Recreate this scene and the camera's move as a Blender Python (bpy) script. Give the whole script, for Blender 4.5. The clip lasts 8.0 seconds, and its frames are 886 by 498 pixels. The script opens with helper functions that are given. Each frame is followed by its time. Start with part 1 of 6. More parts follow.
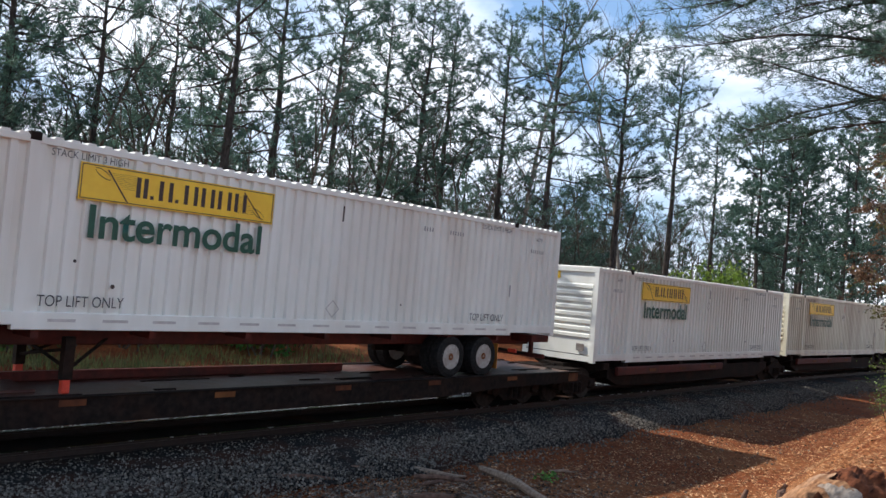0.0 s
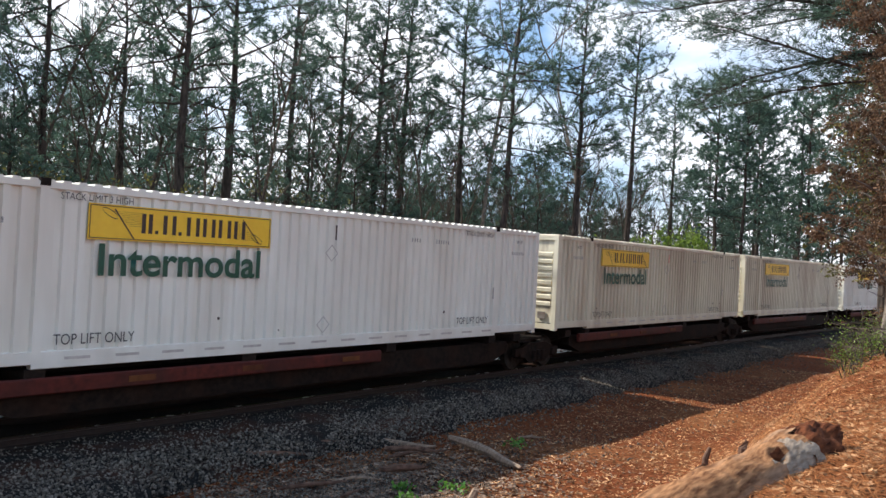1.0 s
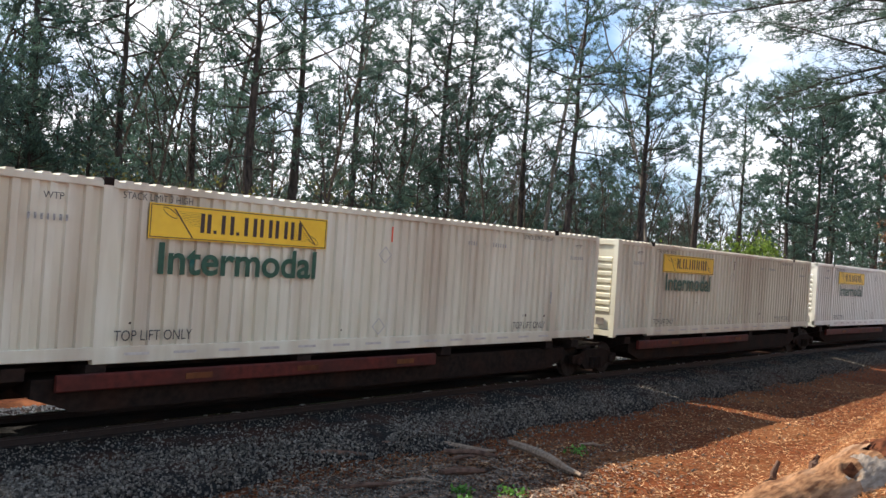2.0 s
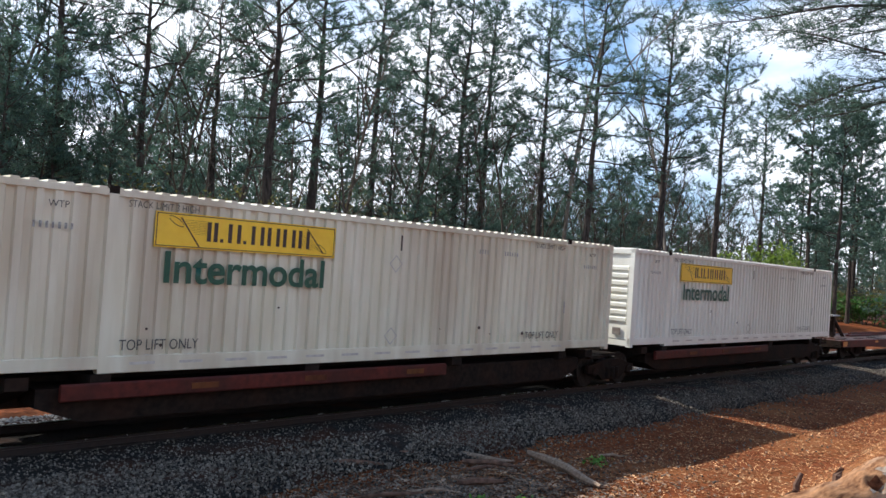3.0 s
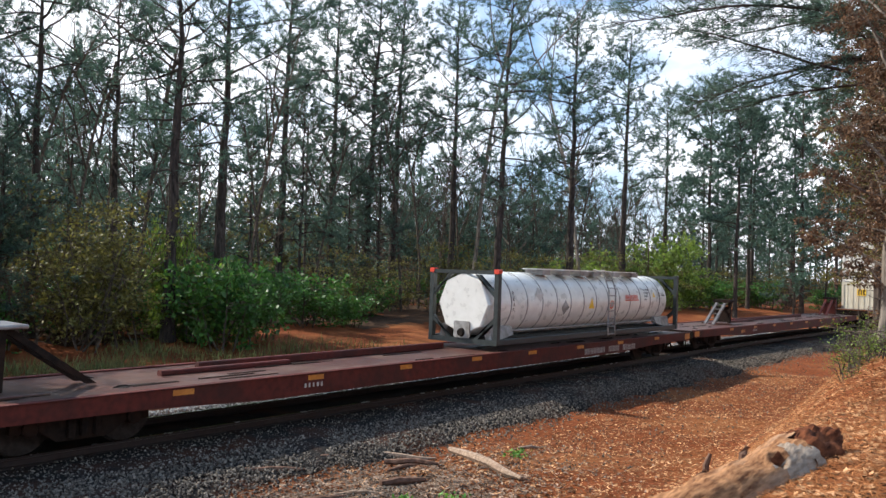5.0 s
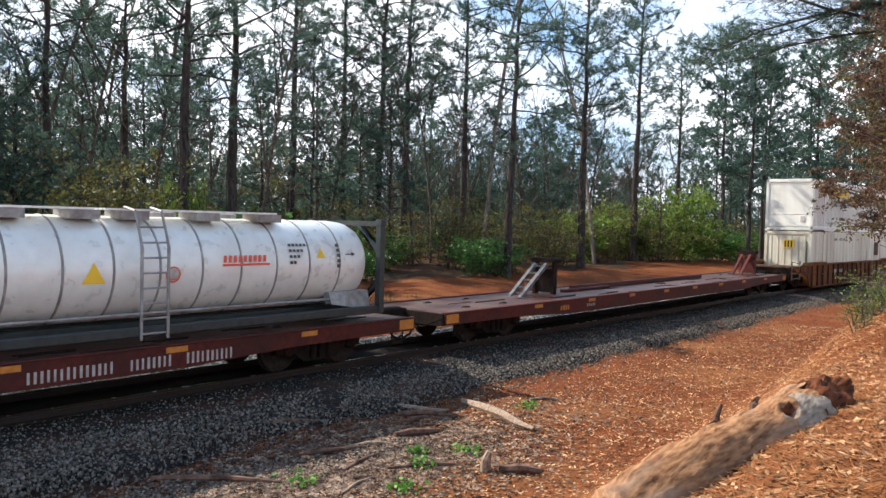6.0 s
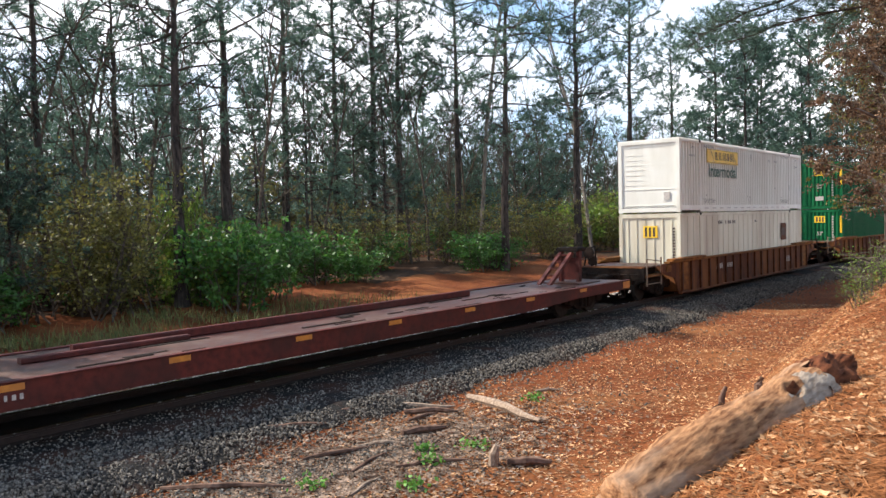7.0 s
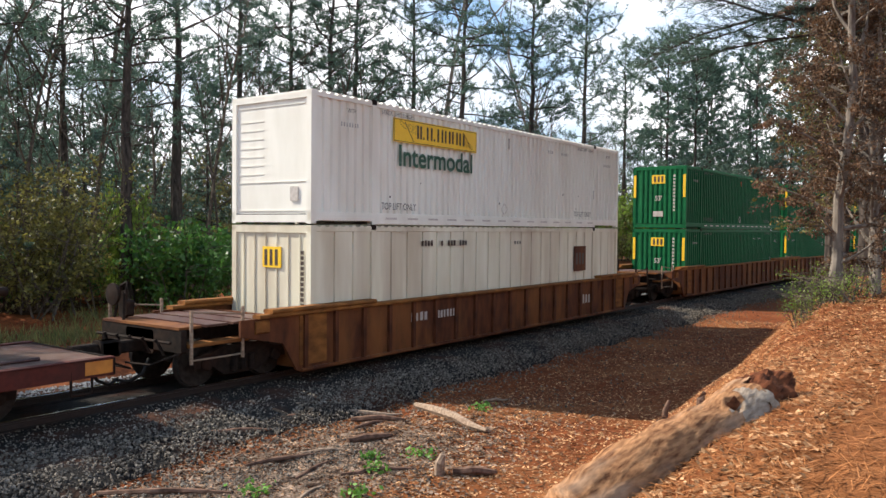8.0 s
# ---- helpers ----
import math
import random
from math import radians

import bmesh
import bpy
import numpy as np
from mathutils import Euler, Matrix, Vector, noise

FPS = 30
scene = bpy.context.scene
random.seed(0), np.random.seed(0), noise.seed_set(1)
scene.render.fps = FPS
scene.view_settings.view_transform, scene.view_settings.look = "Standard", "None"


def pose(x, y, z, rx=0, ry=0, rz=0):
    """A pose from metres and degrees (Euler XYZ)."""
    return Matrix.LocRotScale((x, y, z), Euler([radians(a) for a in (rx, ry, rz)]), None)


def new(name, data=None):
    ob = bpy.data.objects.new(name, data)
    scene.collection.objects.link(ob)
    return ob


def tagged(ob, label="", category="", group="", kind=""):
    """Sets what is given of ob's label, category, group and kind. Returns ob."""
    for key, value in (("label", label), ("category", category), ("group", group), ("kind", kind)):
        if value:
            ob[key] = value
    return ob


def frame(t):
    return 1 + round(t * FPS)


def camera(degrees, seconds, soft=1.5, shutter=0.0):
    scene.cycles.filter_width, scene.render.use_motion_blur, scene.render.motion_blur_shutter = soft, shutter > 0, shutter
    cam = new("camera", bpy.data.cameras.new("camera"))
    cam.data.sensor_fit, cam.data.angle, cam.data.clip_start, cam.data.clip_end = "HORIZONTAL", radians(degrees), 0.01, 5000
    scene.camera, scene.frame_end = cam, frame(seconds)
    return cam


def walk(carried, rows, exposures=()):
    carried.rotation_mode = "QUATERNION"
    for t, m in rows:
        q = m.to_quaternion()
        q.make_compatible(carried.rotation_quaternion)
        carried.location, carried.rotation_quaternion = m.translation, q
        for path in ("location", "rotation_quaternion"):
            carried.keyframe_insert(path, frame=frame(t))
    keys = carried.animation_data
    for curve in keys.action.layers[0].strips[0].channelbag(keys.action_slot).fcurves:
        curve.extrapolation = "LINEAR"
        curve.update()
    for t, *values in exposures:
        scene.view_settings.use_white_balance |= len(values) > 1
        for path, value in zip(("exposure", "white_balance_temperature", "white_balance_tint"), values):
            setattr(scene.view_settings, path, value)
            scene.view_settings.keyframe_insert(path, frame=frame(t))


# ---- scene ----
cam = camera(58.36, 8.0)
EYE = (0, 0, 3.14)
PATH = [
    (0.0, 92.46, -4.85, -48.38),
    (0.5, 90.94, -1.84, -46.88),
    (1.0, 90.63, -3.02, -50.96),
    (1.5, 88.84, -2.21, -48.09),
    (2.0, 90.61, -3.80, -46.48),
    (2.2, 91.01, -4.04, -45.90),
    (3.3, 91.19, -3.76, -45.11),
    (3.5, 91.80, -3.44, -48.00),
    (4.0, 90.06, -3.27, -52.24),
    (4.5, 91.31, -2.45, -52.67),
    (4.7, 91.83, -2.53, -51.48),
    (5.8, 89.32, -0.83, -51.59),
    (6.0, 88.11, -1.40, -50.40),
    (6.5, 88.90, -0.44, -49.38),
    (7.0, 87.86, 1.42, -50.66),
    (7.5, 92.77, -0.07, -51.28),
    (8.0, 88.43, -0.53, -54.02),
]
walk(cam, [(t, pose(*EYE, pitch, roll, yaw)) for t, pitch, roll, yaw in PATH],
     exposures=[(0, 0.42, 6120, 10), (0.5, 0.5, 6300, 10), (1.0, 0.54, 6400, 10), (1.5, 0.75, 6650, 10), (2.2, 0.68, 6450, 10), (3.5, 0.55, 6100, 10), (4.5, 0.62, 6300, 10), (6, 0.82, 6400, 10), (7, 0.95, 6500, 10), (8, 0.76, 6700, 10)])

# ---- sky and sun ----
# the sun stands behind the train, ahead of it: shadows fall towards the eye and along the track
SUN_WAY = Vector((0.36, -1.055, -1.0)).normalized()
sun = new("sun", bpy.data.lights.new("sun", "SUN"))
sun.data.energy, sun.data.angle, sun.data.color = 5.0, radians(0.6), (1.0, 0.93, 0.82)
sun.rotation_mode = "QUATERNION"
sun.rotation_quaternion = SUN_WAY.to_track_quat("-Z", "Y")

world = bpy.data.worlds.new("sky")
scene.world = world
world.use_nodes = True


def make_sky():
    nt = world.node_tree
    nt.nodes.clear()
    out = nt.nodes.new("ShaderNodeOutputWorld")
    bg = nt.nodes.new("ShaderNodeBackground")
    sky = nt.nodes.new("ShaderNodeTexSky")
    sky.sky_type, sky.sun_disc = "NISHITA", False
    sky.sun_elevation = math.asin(-SUN_WAY.z)
    sky.sun_rotation = math.atan2(-SUN_WAY.x, -SUN_WAY.y)
    co = nt.nodes.new("ShaderNodeTexCoord")
    mp = nt.nodes.new("ShaderNodeMapping")
    mp.inputs["Scale"].default_value = (1.0, 1.0, 2.2)
    no = nt.nodes.new("ShaderNodeTexNoise")
    no.inputs["Scale"].default_value, no.inputs["Detail"].default_value = 3.4, 8.0
    # clouds close up towards the horizon and open overhead
    xyz = nt.nodes.new("ShaderNodeSeparateXYZ")
    nt.links.new(co.outputs["Generated"], xyz.inputs["Vector"])
    thick = nt.nodes.new("ShaderNodeMath")
    thick.operation = "MULTIPLY_ADD"
    thick.inputs[1].default_value, thick.inputs[2].default_value = -0.32, 0.10
    nt.links.new(xyz.outputs["Z"], thick.inputs[0])
    cloud = nt.nodes.new("ShaderNodeMath")
    cloud.operation = "ADD"
    nt.links.new(thick.outputs["Value"], cloud.inputs[1])
    ramp = nt.nodes.new("ShaderNodeValToRGB")
    ramp.color_ramp.elements[0].position, ramp.color_ramp.elements[1].position = 0.42, 0.60
    mix = nt.nodes.new("ShaderNodeMix")
    mix.data_type = "RGBA"
    mix.inputs["B"].default_value = (12.5, 12.9, 13.6, 1)
    nt.links.new(co.outputs["Generated"], mp.inputs["Vector"])
    nt.links.new(mp.outputs["Vector"], no.inputs["Vector"])
    nt.links.new(no.outputs["Fac"], cloud.inputs[0])
    nt.links.new(cloud.outputs["Value"], ramp.inputs["Fac"])
    nt.links.new(ramp.outputs["Color"], mix.inputs["Factor"])
    thin = nt.nodes.new("ShaderNodeMix")
    thin.data_type = "RGBA"
    thin.inputs["Factor"].default_value = 0.30
    thin.inputs["B"].default_value = (5.5, 9.3, 15.0, 1)
    nt.links.new(sky.outputs["Color"], thin.inputs["A"])
    nt.links.new(thin.outputs["Result"], mix.inputs["A"])
    nt.links.new(mix.outputs["Result"], bg.inputs["Color"])
    bg.inputs["Strength"].default_value = 0.085
    nt.links.new(bg.outputs["Background"], out.inputs["Surface"])


make_sky()


# ---- materials ----
def surface(name, a, b, scale=6.0, rough=0.7, bump=0.2, metal=0.0, stain=None, stain_scale=0.7, stain_amount=0.35, vary=0.0, through_light=0.0, stretch=(1, 1, 1), gloss=0.5):
    """A procedural surface: two tones of grain, broad stains, fine relief; vary: how far single pieces differ."""
    m = bpy.data.materials.new(name)
    m.use_nodes = True
    nt = m.node_tree
    bsdf = nt.nodes["Principled BSDF"]
    bsdf.inputs["Metallic"].default_value = metal
    bsdf.inputs["Specular IOR Level"].default_value = gloss
    co = nt.nodes.new("ShaderNodeTexCoord")
    mp = nt.nodes.new("ShaderNodeMapping")
    mp.inputs["Scale"].default_value = stretch
    nt.links.new(co.outputs["Object"], mp.inputs["Vector"])
    grain = nt.nodes.new("ShaderNodeTexNoise")
    grain.inputs["Scale"].default_value, grain.inputs["Detail"].default_value = scale, 7.0
    nt.links.new(mp.outputs["Vector"], grain.inputs["Vector"])
    r1 = nt.nodes.new("ShaderNodeValToRGB")
    r1.color_ramp.elements[0].position, r1.color_ramp.elements[1].position = 0.33, 0.67
    r1.color_ramp.elements[0].color, r1.color_ramp.elements[1].color = (*a, 1), (*b, 1)
    nt.links.new(grain.outputs["Fac"], r1.inputs["Fac"])
    colour = r1.outputs["Color"]
    if stain:
        broad = nt.nodes.new("ShaderNodeTexNoise")
        broad.inputs["Scale"].default_value, broad.inputs["Detail"].default_value = stain_scale, 5.0
        nt.links.new(mp.outputs["Vector"], broad.inputs["Vector"])
        r2 = nt.nodes.new("ShaderNodeValToRGB")
        r2.color_ramp.elements[0].position, r2.color_ramp.elements[1].position = 0.48, 0.72
        r2.color_ramp.elements[1].color = (stain_amount, stain_amount, stain_amount, 1)
        nt.links.new(broad.outputs["Fac"], r2.inputs["Fac"])
        mix = nt.nodes.new("ShaderNodeMix")
        mix.data_type = "RGBA"
        mix.inputs["B"].default_value = (*stain, 1)
        nt.links.new(r2.outputs["Color"], mix.inputs["Factor"])
        nt.links.new(colour, mix.inputs["A"])
        colour = mix.outputs["Result"]
    if vary:
        info = nt.nodes.new("ShaderNodeNewGeometry")
        hsv = nt.nodes.new("ShaderNodeHueSaturation")
        rng = nt.nodes.new("ShaderNodeMapRange")
        rng.inputs["To Min"].default_value, rng.inputs["To Max"].default_value = 1 - vary, 1 + vary
        nt.links.new(info.outputs["Random Per Island"], rng.inputs["Value"])
        nt.links.new(rng.outputs["Result"], hsv.inputs["Value"])
        nt.links.new(colour, hsv.inputs["Color"])
        colour = hsv.outputs["Color"]
    nt.links.new(colour, bsdf.inputs["Base Color"])
    rr = nt.nodes.new("ShaderNodeMapRange")
    rr.inputs["To Min"].default_value, rr.inputs["To Max"].default_value = max(0.05, rough - 0.12), min(1.0, rough + 0.12)
    nt.links.new(grain.outputs["Fac"], rr.inputs["Value"])
    nt.links.new(rr.outputs["Result"], bsdf.inputs["Roughness"])
    if bump:
        bp = nt.nodes.new("ShaderNodeBump")
        bp.inputs["Strength"].default_value, bp.inputs["Distance"].default_value = bump, 0.02
        nt.links.new(grain.outputs["Fac"], bp.inputs["Height"])
        nt.links.new(bp.outputs["Normal"], bsdf.inputs["Normal"])
    if through_light:
        tr = nt.nodes.new("ShaderNodeBsdfTranslucent")
        nt.links.new(colour, tr.inputs["Color"])
        mixs = nt.nodes.new("ShaderNodeMixShader")
        mixs.inputs["Fac"].default_value = through_light
        nt.links.new(bsdf.outputs["BSDF"], mixs.inputs[1])
        nt.links.new(tr.outputs["BSDF"], mixs.inputs[2])
        nt.links.new(mixs.outputs["Shader"], nt.nodes["Material Output"].inputs["Surface"])
    return m


WHITE = surface("container white paint", (0.73, 0.715, 0.64), (0.80, 0.785, 0.715), 3, 0.45, 0.05, 0, (0.50, 0.42, 0.33), 0.7, 0.4, 0, 0, (1, 1, 0.25))
CREAM = surface("weathered cream paint", (0.62, 0.568, 0.425), (0.72, 0.678, 0.545), 3, 0.5, 0.05, 0, (0.32, 0.21, 0.13), 0.9, 0.6, 0, 0, (1, 1, 0.16))
RUSTED = surface("cream paint eaten by rust", (0.62, 0.568, 0.425), (0.72, 0.678, 0.545), 3, 0.55, 0.1, 0, (0.085, 0.028, 0.012), 1.6, 1.0, 0, 0, (1, 1, 0.5))
GREEN = surface("green container paint", (0.004, 0.085, 0.030), (0.007, 0.125, 0.045), 4, 0.6, 0.05, 0, (0.012, 0.07, 0.03), 0.5, 0.4, gloss=0.12)
YELLOW = surface("yellow panel paint", (0.80, 0.48, 0.02), (0.86, 0.55, 0.03), 5, 0.45, 0.03, 0, (0.62, 0.36, 0.03), 0.8, 0.4)
INK = surface("dark brown ink", (0.035, 0.02, 0.015), (0.06, 0.035, 0.025), 12, 0.6, 0.0)
LETTER = surface("dark green lettering", (0.005, 0.050, 0.028), (0.010, 0.080, 0.042), 12, 0.5, 0.0)
STENCIL = surface("faded black stencil", (0.03, 0.028, 0.026), (0.12, 0.115, 0.11), 22, 0.7, 0.0)
FADED = surface("worn grey stencil", (0.16, 0.155, 0.145), (0.42, 0.41, 0.39), 30, 0.7, 0.0)
TAPE = surface("faded reflective tape", (0.42, 0.38, 0.34), (0.56, 0.52, 0.48), 12, 0.5, 0.0)
STEEL = surface("dark rusty steel", (0.010, 0.008, 0.007), (0.026, 0.018, 0.014), 9, 0.8, 0.3, 0.0, (0.045, 0.02, 0.012), 1.5, 0.4, gloss=0.08)
SILL = surface("oxide red car side", (0.060, 0.011, 0.008), (0.115, 0.021, 0.014), 8, 0.65, 0.2, 0.0, (0.028, 0.014, 0.011), 1.0, 0.7, gloss=0.25)
DECK = surface("worn red deck", (0.040, 0.015, 0.012), (0.10, 0.040, 0.030), 6, 0.38, 0.2, 0.0, (0.20, 0.14, 0.10), 0.9, 0.5, gloss=0.4)
RUST = surface("rusty well side", (0.055, 0.018, 0.0085), (0.13, 0.043, 0.017), 5, 0.75, 0.3, 0.0, (0.30, 0.12, 0.033), 0.8, 0.6, 0, 0, (1, 1, 0.4), gloss=0.2)
CHORD = surface("orange rust on the chord", (0.13, 0.050, 0.014), (0.28, 0.115, 0.030), 6, 0.75, 0.3, 0.0, (0.09, 0.034, 0.014), 0.9, 0.7, 0, 0, (0.5, 1, 1), gloss=0.15)
ORANGE = surface("orange marker plate", (0.42, 0.15, 0.02), (0.60, 0.23, 0.03), 8, 0.5, 0.05, 0, (0.3, 0.12, 0.04), 2, 0.5)
REDLEG = surface("red enamel", (0.55, 0.04, 0.02), (0.70, 0.07, 0.03), 8, 0.5, 0.1)
GREY = surface("galvanised grey steel", (0.20, 0.19, 0.18), (0.36, 0.35, 0.33), 7, 0.5, 0.2, 0.1, (0.14, 0.085, 0.055), 1.6, 0.7)
WORNSTEEL = surface("worn dark grey steel", (0.045, 0.044, 0.045), (0.14, 0.138, 0.138), 7, 0.5, 0.2, 0.1, (0.09, 0.045, 0.03), 1.6, 0.6)
TANK = surface("white tank jacket", (0.70, 0.69, 0.64), (0.80, 0.79, 0.74), 4, 0.3, 0.03, 0.1, (0.50, 0.46, 0.40), 0.7, 0.4)
TANKFRAME = surface("dark green grey frame", (0.012, 0.018, 0.018), (0.030, 0.038, 0.036), 8, 0.5, 0.1)
RUBBER = surface("tyre rubber", (0.012, 0.012, 0.012), (0.03, 0.028, 0.026), 14, 0.85, 0.2, gloss=0.08)
HUB = surface("dirty white wheel", (0.30, 0.27, 0.23), (0.44, 0.41, 0.37), 9, 0.5, 0.1, 0, (0.14, 0.08, 0.05), 3, 0.6)
WHEEL = surface("railway wheel steel", (0.020, 0.017, 0.015), (0.05, 0.043, 0.037), 9, 0.6, 0.1, 0.2, gloss=0.08)
SCRIPT = surface("pale stencil", (0.34, 0.31, 0.28), (0.50, 0.46, 0.42), 14, 0.6, 0.0)
REDPRINT = surface("red print", (0.62, 0.06, 0.02), (0.75, 0.09, 0.03), 12, 0.5, 0.0)
RAIL = surface("rail steel", (0.014, 0.009, 0.007), (0.032, 0.021, 0.016), 9, 0.6, 0.2, 0.2)
RAILHEAD = surface("polished rail head", (0.55, 0.55, 0.56), (0.68, 0.68, 0.69), 5, 0.25, 0.0, 1.0)
TIE = surface("creosoted tie", (0.016, 0.013, 0.011), (0.04, 0.033, 0.028), 6, 0.9, 0.5, 0, None, 1, 0, 0, 0, (0.3, 3, 3), gloss=0.08)
# ballast bed and near stones hold the train's shade in their colour
BALLAST = surface("ballast bed darkened for shade", (0.009, 0.008, 0.0075), (0.035, 0.032, 0.029), 26, 0.95, 1.0, 0, (0.10, 0.036, 0.018), 0.8, 0.7, gloss=0.08)
STONE = surface("crushed granite toned for shade", (0.024, 0.020, 0.016), (0.225, 0.195, 0.16), 16, 0.85, 0.2, 0, None, 1, 0, 0.5, gloss=0.2)
# pale copy of the stones, coloured as the sunlit strip
SUNLITSTONE = surface("ballast coloured as sunlit", (0.26, 0.25, 0.23), (0.46, 0.44, 0.41), 16, 0.85, 0.2, 0, None, 1, 0, 0.4, gloss=0.2)
SOIL = surface("red clay soil with needles", (0.082, 0.022, 0.0075), (0.20, 0.060, 0.021), 11, 0.95, 1.0, 0, (0.27, 0.11, 0.04), 0.35, 0.6, gloss=0.08)
LITTER = surface("dead leaves", (0.095, 0.036, 0.014), (0.50, 0.285, 0.145), 5, 0.8, 0.1, 0, None, 1, 0, 0.75, gloss=0.08)
# dull leaves whose tone also stands for tree dapple on the clay
DAPPLELEAF = surface("grey brown leaves toned for dapple", (0.035, 0.021, 0.015), (0.26, 0.185, 0.135), 5, 0.85, 0.1, 0, None, 1, 0, 0.8, gloss=0.08)
NEEDLE_DRY = surface("dry pine needles", (0.19, 0.068, 0.022), (0.37, 0.155, 0.06), 5, 0.8, 0.0, 0, None, 1, 0, 0.5, gloss=0.08)
BARK = surface("pine bark", (0.026, 0.022, 0.020), (0.085, 0.068, 0.058), 9, 0.95, 1.0, 0, (0.11, 0.095, 0.085), 1.2, 0.4, 0, 0, (1, 1, 0.3), gloss=0.08)
PALEBARK = surface("pale grey bark", (0.09, 0.074, 0.06), (0.22, 0.185, 0.15), 9, 0.9, 0.8, 0, (0.10, 0.08, 0.07), 2.0, 0.6, 0, 0, (1, 1, 0.3))
NEEDLES = surface("pine needles", (0.043, 0.092, 0.074), (0.100, 0.165, 0.112), 2, 0.45, 0.0, 0, None, 1, 0, 0.45, 0.48)
LEAF = surface("spring green leaves", (0.095, 0.165, 0.022), (0.22, 0.31, 0.045), 2, 0.5, 0.0, 0, None, 1, 0, 0.4, 0.45)
LEAF_DARK = surface("dark green leaves", (0.038, 0.115, 0.02), (0.085, 0.21, 0.036), 2, 0.5, 0.0, 0, None, 1, 0, 0.4, 0.40)
LEAF_BUD = surface("yellow brown buds", (0.10, 0.095, 0.024), (0.21, 0.19, 0.045), 2, 0.6, 0.0, 0, None, 1, 0, 0.45, 0.40)
LEAF_DEAD = surface("dead brown leaves", (0.062, 0.036, 0.020), (0.170, 0.092, 0.046), 3, 0.7, 0.0, 0, None, 1, 0, 0.6, 0.32)
TWIG = surface("bare twigs", (0.055, 0.042, 0.034), (0.13, 0.105, 0.085), 6, 0.9, 0.2, 0, None, 1, 0, 0.3, gloss=0.08)
LOGWOOD = surface("weathered log", (0.10, 0.040, 0.018), (0.36, 0.185, 0.090), 18, 0.9, 0.5, 0, (0.44, 0.30, 0.20), 3.2, 0.8, 0, 0, (0.22, 1.6, 1.6), gloss=0.08)
LOGROT = surface("rotten red wood", (0.040, 0.014, 0.008), (0.17, 0.058, 0.026), 9, 0.95, 1.0, 0, None, 1, 0, 0, 0, (0.4, 2, 2), gloss=0.08)
DRIFT = surface("bleached stick", (0.16, 0.105, 0.07), (0.36, 0.26, 0.18), 7, 0.85, 0.6, 0, (0.2, 0.12, 0.08), 2, 0.5, 0, 0, (0.4, 3, 3))
BARKCHIP = surface("dark bark stick", (0.07, 0.04, 0.028), (0.20, 0.12, 0.085), 8, 0.9, 0.7, gloss=0.08)
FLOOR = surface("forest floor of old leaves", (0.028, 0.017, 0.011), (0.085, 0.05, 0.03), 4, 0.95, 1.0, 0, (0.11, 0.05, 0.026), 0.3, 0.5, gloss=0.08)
GRASS = surface("rough grass", (0.08, 0.11, 0.025), (0.22, 0.20, 0.07), 1.5, 0.7, 0.0, 0, None, 1, 0, 0.5, 0.3)
WEED = surface("bright weeds", (0.07, 0.19, 0.025), (0.13, 0.28, 0.04), 3, 0.6, 0.0, 0, None, 1, 0, 0.4, 0.3)

BLEACHED = surface("bleached bare wood", (0.17, 0.12, 0.085), (0.38, 0.31, 0.24), 12, 0.9, 0.9, 0, (0.16, 0.09, 0.05), 3, 0.7, 0, 0, (0.3, 2, 2), gloss=0.1)


